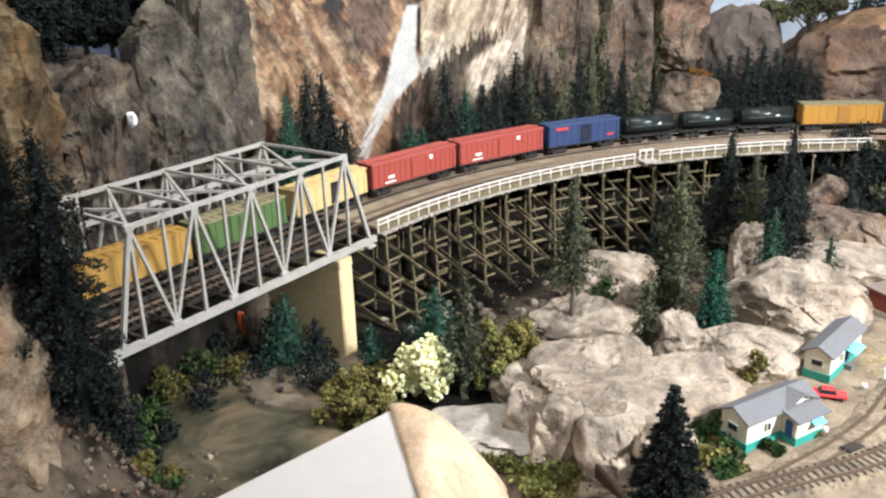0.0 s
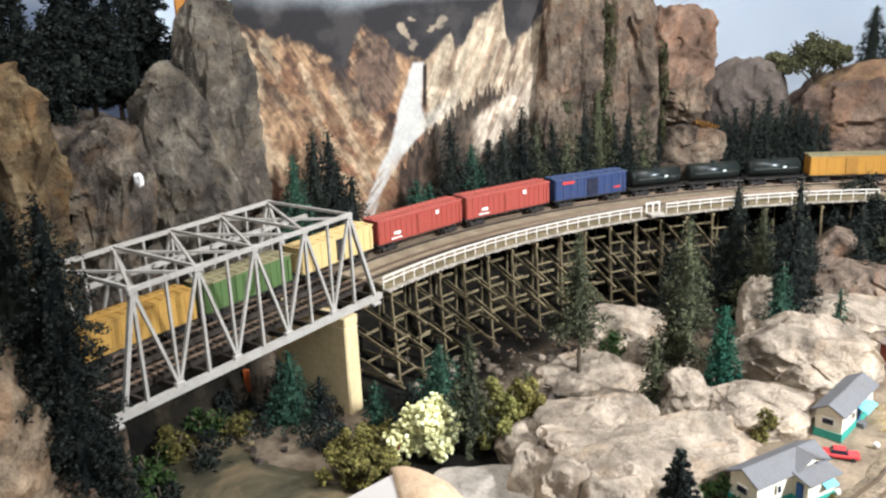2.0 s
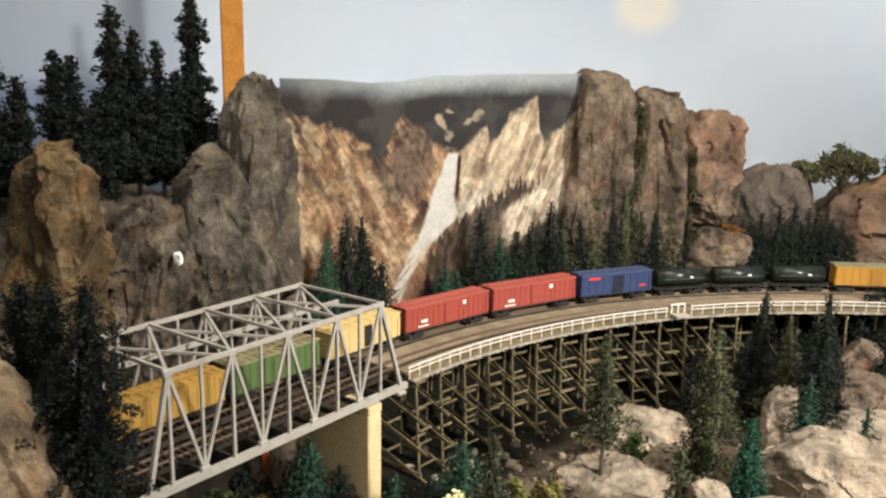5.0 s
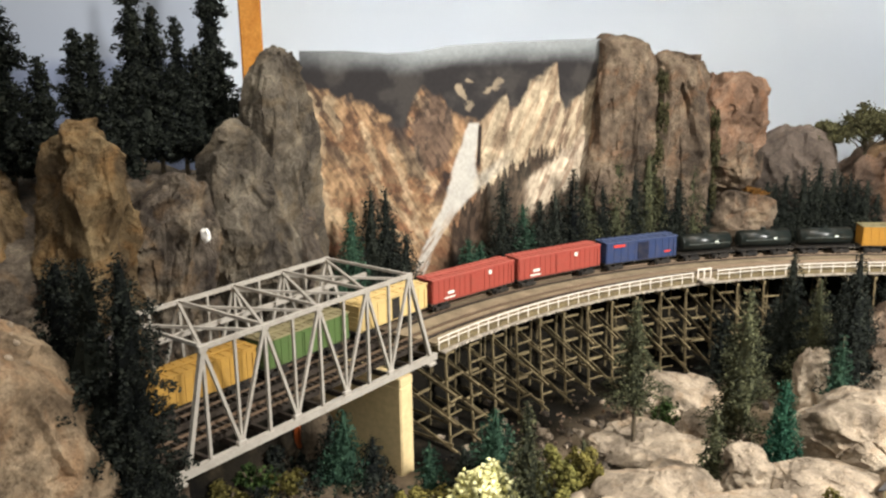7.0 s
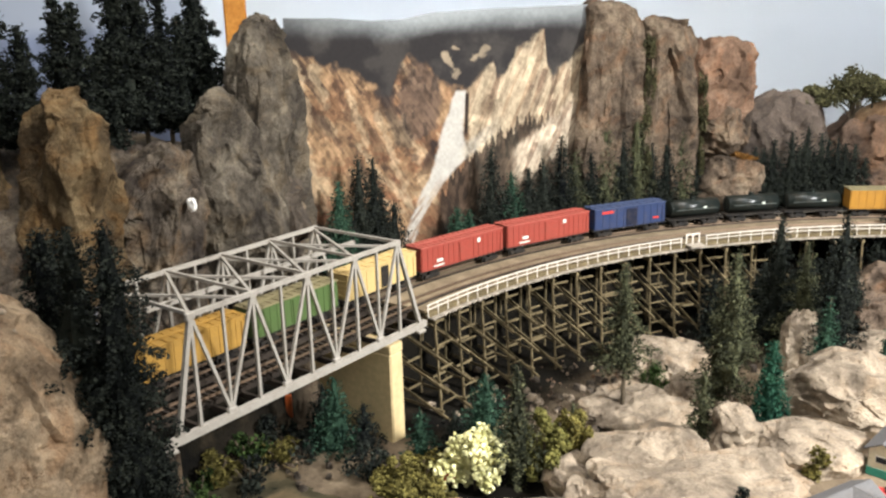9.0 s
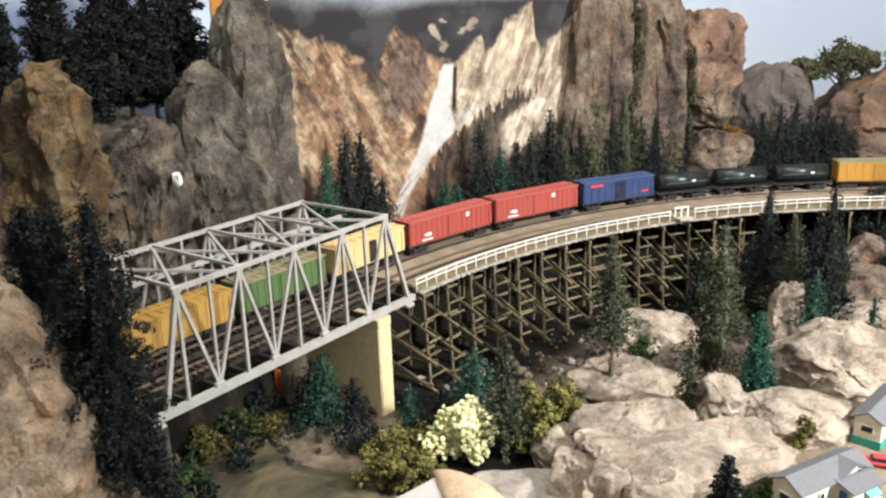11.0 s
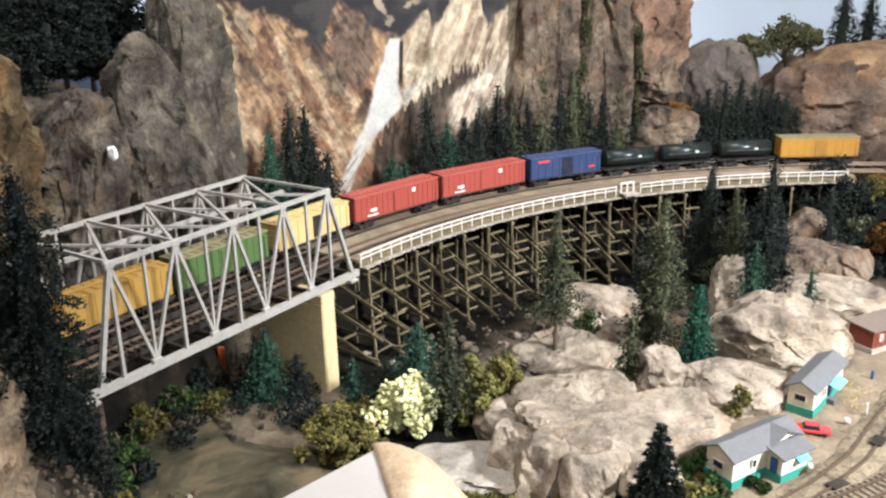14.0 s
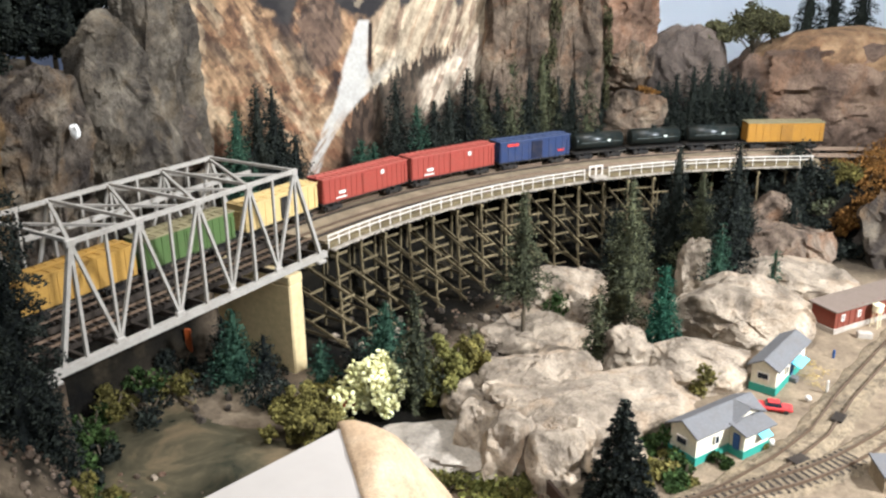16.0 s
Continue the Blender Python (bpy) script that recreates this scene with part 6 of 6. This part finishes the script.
ground()
room()
backdrops()
poster()
water()
truss_bridge()
track("track_outer", track_line(R_OUT, -0.60, 1.35), "outer railway track with worn rails on dark sleepers", 0.61)
track("track_inner", track_line(R_IN, -0.60, 1.20), "inner railway track with worn rails on dark sleepers", 0.61)
trestle()
railing("railing", R_NEAR - 0.001, 0.8, 33.0, "white timber railing along the near deck edge")
railing("railing", R_NEAR - 0.001, 36.0, 59.5, "white timber railing along the near deck edge")
railing("railing", R_FAR + 0.001, 0.8, 36.5, "white timber railing along the far deck edge")
railing("railing", R_FAR + 0.001, 38.0, 60.0, "white timber railing along the far deck edge")
refuge(R_NEAR, 34.4)
pier()
retaining_wall()
trains()
rocks()
trees()
cottage("cottage", (0.494, 0.324, TOWN), 65, 0.094, 0.034, 0.032, "cream cottage with teal skirting and grey roof")
cottage("cottage", (0.530, 0.506, TOWN), 82, 0.098, 0.030, 0.031, "cream bungalow with teal skirting and aqua awning", False)
car_model((0.536, 0.474, TOWN), 15)
brown_building()
yard_a = [(0.47, 0.20), (0.513, 0.258), (0.553, 0.311), (0.575, 0.338), (0.592, 0.362), (0.612, 0.396), (0.628, 0.43), (0.643, 0.466), (0.68, 0.56)]
yard_b = [(0.49, 0.215), (0.535, 0.30), (0.565, 0.373), (0.586, 0.445), (0.597, 0.539), (0.621, 0.674), (0.65, 0.82)]
M_DUST = rock_mat("dusty grey ballast", lin(110, 97, 80), lin(138, 122, 100), lin(158, 140, 114), lin(166, 146, 116), 0.5, 3.0)
M_DUSTTIE = wood_mat("dusty sleeper timber", lin(98, 86, 74), lin(140, 126, 108), 2.0)
roadbed("roadbed", yard_a, 0.034, TOWN + 0.0044, M_DUST, "low dusty ballast strip under the siding")
roadbed("roadbed", yard_b, 0.042, TOWN + 0.0038, M_DUST, "low dusty ballast strip under the branch siding")
track("track_yard", [Vector((x, y, TOWN + 0.0045)) for x, y in yard_a], "siding track with dark sleepers in the sandy town", 0.27)
track("track_branch", [Vector((x, y, TOWN + 0.0042)) for x, y in yard_b], "dusty branch siding track half buried in sand", 0.02, tie_mat=M_DUSTTIE)
foreground()


# ---- small things ----


def small_things():
    rock("white_chip", (-0.152, 0.166, 1.375), (0.011, 0.008, 0.014), (0, 0, 0), 81, flat_mat("white plaster chip", lin(236, 232, 224)), "bare white plaster chip on the cliff face", "chip", sub=3)
    # water tower beside the warehouse
    root = base("water_tower", pose(0.602, 0.765, TOWN) @ Matrix.Scale(0.78, 4), "cream water tank on four thin legs", "water tower")
    cream = paint_mat("cream tank paint", lin(232, 216, 176), 0.6, 0.15)
    bm = bmesh.new()
    bmesh.ops.create_cone(bm, cap_ends=True, segments=20, radius1=0.0085, radius2=0.0085, depth=0.012, matrix=pose(0, 0, 0.034))
    part("tank", bm, cream, root)
    bm = bmesh.new()
    bmesh.ops.create_cone(bm, cap_ends=True, segments=20, radius1=0.0095, radius2=0.0005, depth=0.005, matrix=pose(0, 0, 0.0425))
    part("roof", bm, cream, root)
    for k in range(4):
        a = k * math.tau / 4 + 0.5
        part("leg", beam_bm((0.008 * math.cos(a), 0.008 * math.sin(a), 0), (0.006 * math.cos(a), 0.006 * math.sin(a), 0.028), 0.0014, 0.0014), cream, root)
    # crate and plain posts; the blue post stands in for a figurine
    tagged(part("crate", box_bm((0.018, 0.010, 0.008), pose(0.594, 0.722, TOWN + 0.004, 0, 0, 20), 0.0008), M_EDGE), "pale timber crate on the sandy ground", "crate")
    tagged(part("plain_post", box_bm((0.0032, 0.0028, 0.011), pose(0.570, 0.640, TOWN + 0.0055), 0.0008), M_BLUEDOOR), "plain blue post standing in for a small figurine", "post")
    tagged(part("plain_post", box_bm((0.0025, 0.0025, 0.017), pose(0.578, 0.54, TOWN + 0.0085), 0.0006), M_RAILING), "small white post on the sandy ground", "post")
    tagged(part("plain_post", box_bm((0.0025, 0.0025, 0.02), pose(0.517, 0.80, 1.105), 0.0006), M_RAILING), "small white post behind the warehouse", "post")
    for i, (x, y, m, lab) in enumerate([(0.563, 0.513, M_RAILING, "small white ornament on the sandy ground"), (0.548, 0.40, M_RAILING, "small white ornament on the sandy ground")]):
        rock("garden_ornament", (x, y, TOWN + 0.004), (0.006, 0.005, 0.006), (0, 0, 20 * i), 83 + i, m, lab, "ornament", sub=3)
    for i, (x, y, w) in enumerate([(0.566, 0.585, 0.04), (0.575, 0.555, 0.03), (0.553, 0.61, 0.03)]):
        bush("yellow_grass", (x, y, TOWN - 0.001), (w, w, 0.003), M_YELLOWGRASS, "flat sparse patch of yellow dry grass", 400 + i, 14, 40, 0.0009, "grass", "yellow grass patches", False)
    # shed with a pale roof at the edge of the town
    root = base("shed", pose(0.662, 0.392, TOWN, 0, 0, 30), "small shed with a grey roof", "shed")
    part("wall", box_bm((0.04, 0.03, 0.018), pose(0, 0, 0.009)), M_DECK, root)
    part("roof", box_bm((0.044, 0.034, 0.002), pose(0, 0, 0.0195, 6)), M_ROOF, root, "grey roof")
    for x, y, rz in ((0.577, 0.379, 62), (0.598, 0.482, 82)):
        tagged(part("crossing_plank", box_bm((0.020, 0.012, 0.002), pose(x, y, TOWN + 0.0062, 0, 0, rz), 0.0006), M_TIE), "dark timber crossing planks laid between the rails", "planks")
    # foreground: roof tip and dark retaining board
    root = base("trackside_hut", pose(0.397, 0.118, 1.06, 0, 0, 35), "grey hut with a gabled roof", "hut")
    part("wall", box_bm((0.035, 0.028, 0.03), pose(0, 0, 0.015)), M_DECK, root)
    for s in (-1, 1):
        part("roof", box_bm((0.042, 0.02, 0.0015), pose(0, 0, 0.0415, s * -32) @ pose(0, s * 0.0095, 0)), M_ROOF, root, "grey roof slope")
    tagged(part("retaining_board", box_bm((0.075, 0.004, 0.035), pose(0.415, 0.205, 1.072, 0, 0, -38), 0.0006), paint_mat("dark brown board", lin(62, 46, 36), 0.8, 0.3)),
           "dark brown retaining board below the boulders", "retaining wall")
    # by the river
    root = base("rowing_boat", pose(-0.072, 0.206, WATER, 0, 0, -15), "small pale rowing boat at the river bank", "boat")
    bm = bmesh.new()
    rings = []
    for i in range(9):
        t = i / 8 * 2 - 1
        w = 0.006 * (1 - t * t) ** 0.6 + 0.0004
        rings.append([bm.verts.new((t * 0.02, y * w, z + 0.002 * t * t)) for y, z in ((-1, 0.007), (-0.7, 0.001), (0.7, 0.001), (1, 0.007))])
    for p0, p1 in zip(rings, rings[1:]):
        for k in range(3):
            bm.faces.new((p0[k], p0[k + 1], p1[k + 1], p1[k]))
    bmesh.ops.solidify(bm, geom=bm.faces[:], thickness=0.0008)
    part("hull", bm, cream, root)
    part("thwart", box_bm((0.003, 0.010, 0.0008), pose(0, 0, 0.005)), M_TIE, root)
    tagged(part("rusty_panel", box_bm((0.008, 0.004, 0.032), pose(-0.150, 0.283, 1.082, 0, 0, 30), 0.0006), paint_mat("rust orange", lin(160, 76, 30), 0.7, 0.4)),
           "rust orange panel standing under the bridge", "panel")
    # rubble on the left bank and round the boulders
    rng = random.Random(9)
    bank = bpy.data.objects["foreground_rock"]
    bank_m = bank.matrix_basis.inverted()
    me = [rock_mesh("stone", (0.016, 0.013, 0.011), 500 + k, (M_TANROCK, M_RED, M_CLIFF, M_GREYROCK)[k % 4], sub=2, facets=(7, 12)) for k in range(12)]
    spots = [(0.0, 0.02, 0.07, 30), (0.03, -0.03, 0.06, 36), (-0.04, 0.0, 0.06, 20), (0.06, -0.07, 0.06, 20), (0.06, 0.47, 0.10, 30), (0.10, 0.58, 0.10, 40), (0.17, 0.70, 0.10, 40), (0.20, 0.78, 0.08, 30), (0.25, 0.86, 0.08, 24), (0.16, 0.52, 0.08, 20), (0.10, 0.24, 0.05, 14), (-0.06, 0.20, 0.05, 12), (0.25, 0.17, 0.05, 14), (0.26, 0.62, 0.10, 22), (0.15, 0.62, 0.10, 16), (0.36, 0.62, 0.08, 14), (0.42, 0.47, 0.08, 12)]
    for x0, y0, sp, n in spots:
        for _ in range(int(0.68 * n)):
            x, y = x0 + rng.gauss(0, sp / 2), y0 + rng.gauss(0, sp / 2)
            ob = new("stone", rng.choice(me if y < 0.1 else me[2::4] if y < 0.4 else me[2::4] + me[3::4]))
            ob.matrix_basis = pose(x, y, max(gz(x, y), WATER - 0.004) + 0.002, rng.uniform(0, 360), rng.uniform(0, 360), 0) @ Matrix.Scale(rng.uniform(0.3, 0.6 if y < 0.1 else 1.05), 4)
            tagged(ob, "small broken stone on the bank", "stone", "bank stones")
    chips_v, chips_f = [], []
    for _ in range(70):
        x, y = -0.115 + rng.gauss(0, 0.035), -0.115 + rng.gauss(0, 0.03)
        hit = bank.ray_cast(bank_m @ Vector((x, y, 1.6)), (bank_m.to_3x3() @ Vector((0, 0, -1))).normalized())
        if hit[0]:
            p = bank_m.inverted() @ hit[1]
            m = Matrix.Translation(p) @ pose(0, 0, 0, rng.uniform(0, 360), rng.uniform(0, 360), 0) @ Matrix.Scale(rng.uniform(0.2, 0.5), 4)
            src, n0 = me[3], len(chips_v)
            chips_v += [tuple(m @ v.co) for v in src.vertices]
            chips_f += [tuple(n0 + k for k in f.vertices) for f in src.polygons]
    tagged(mesh_part("stone_chips", chips_v, chips_f, M_GREYROCK), "pale stone chips scattered on the bank rock", "stone chips", kind="stuff")
    grit_v, grit_f = [], []
    for k in range(520):
        x, y = (0.03 + rng.gauss(0, 0.035), -0.02 + rng.gauss(0, 0.04)) if k < 240 else (rng.uniform(0.25, 0.44), rng.uniform(0.13, 0.24)) if k < 340 else (0.12 + rng.gauss(0, 0.05), 0.56 + rng.gauss(0, 0.10))
        z = gz(x, y)
        if z < WATER - 0.004:
            continue
        m = pose(x, y, z + 0.001, rng.uniform(0, 360), rng.uniform(0, 360), 0) @ Matrix.Scale(rng.uniform(0.1, 0.34), 4)
        src, n0 = me[k % 12], len(grit_v)
        grit_v += [tuple(m @ v.co) for v in src.vertices]
        grit_f += [tuple(n0 + j for j in f.vertices) for f in src.polygons]
    tagged(mesh_part("gravel", grit_v, grit_f, M_TANROCK), "loose brown and tan gravel scattered on the banks", "gravel", kind="stuff")
    rock("boulder", (0.085, -0.072, 1.082), (0.075, 0.06, 0.05), (0, 0, 30), 91, M_TANROCK, "tan boulder at the foot of the near bank", "boulder", "boulders", rough=0.04, hull=16)
    # moss in the joints of the columns
    for i, (a, z, h) in enumerate([(34.8, 1.27, 0.09), (34.7, 1.34, 0.10), (34.9, 1.42, 0.10), (34.7, 1.49, 0.06), (40.5, 1.28, 0.09), (40.6, 1.35, 0.10), (40.4, 1.42, 0.06)]):
        q = arc(1.056, a)
        bush("moss", (q.x, q.y, z), (0.017, 0.017, h), M_SHADETREE, "dark olive moss growing in the rock joint", 420 + i, 14, 60, 0.0020, "moss", "moss in the joints", False, lump=(0.10, 0.24))
    for i, (a, z, w) in enumerate([(45.3, 1.305, 0.035), (44.2, 1.312, 0.025)]):
        q = arc(1.05, a)
        bush("dry_tuft", (q.x, q.y, z), (w, w, 0.014), M_AUTUMN, "rusty dry grass tuft between the boulders", 440 + i, 9, 60, 0.002, "grass", "dry tufts", False)


M_YELLOWGRASS = leaf_mat("yellow dry grass", lin(172, 148, 88), lin(206, 182, 122))
small_things()
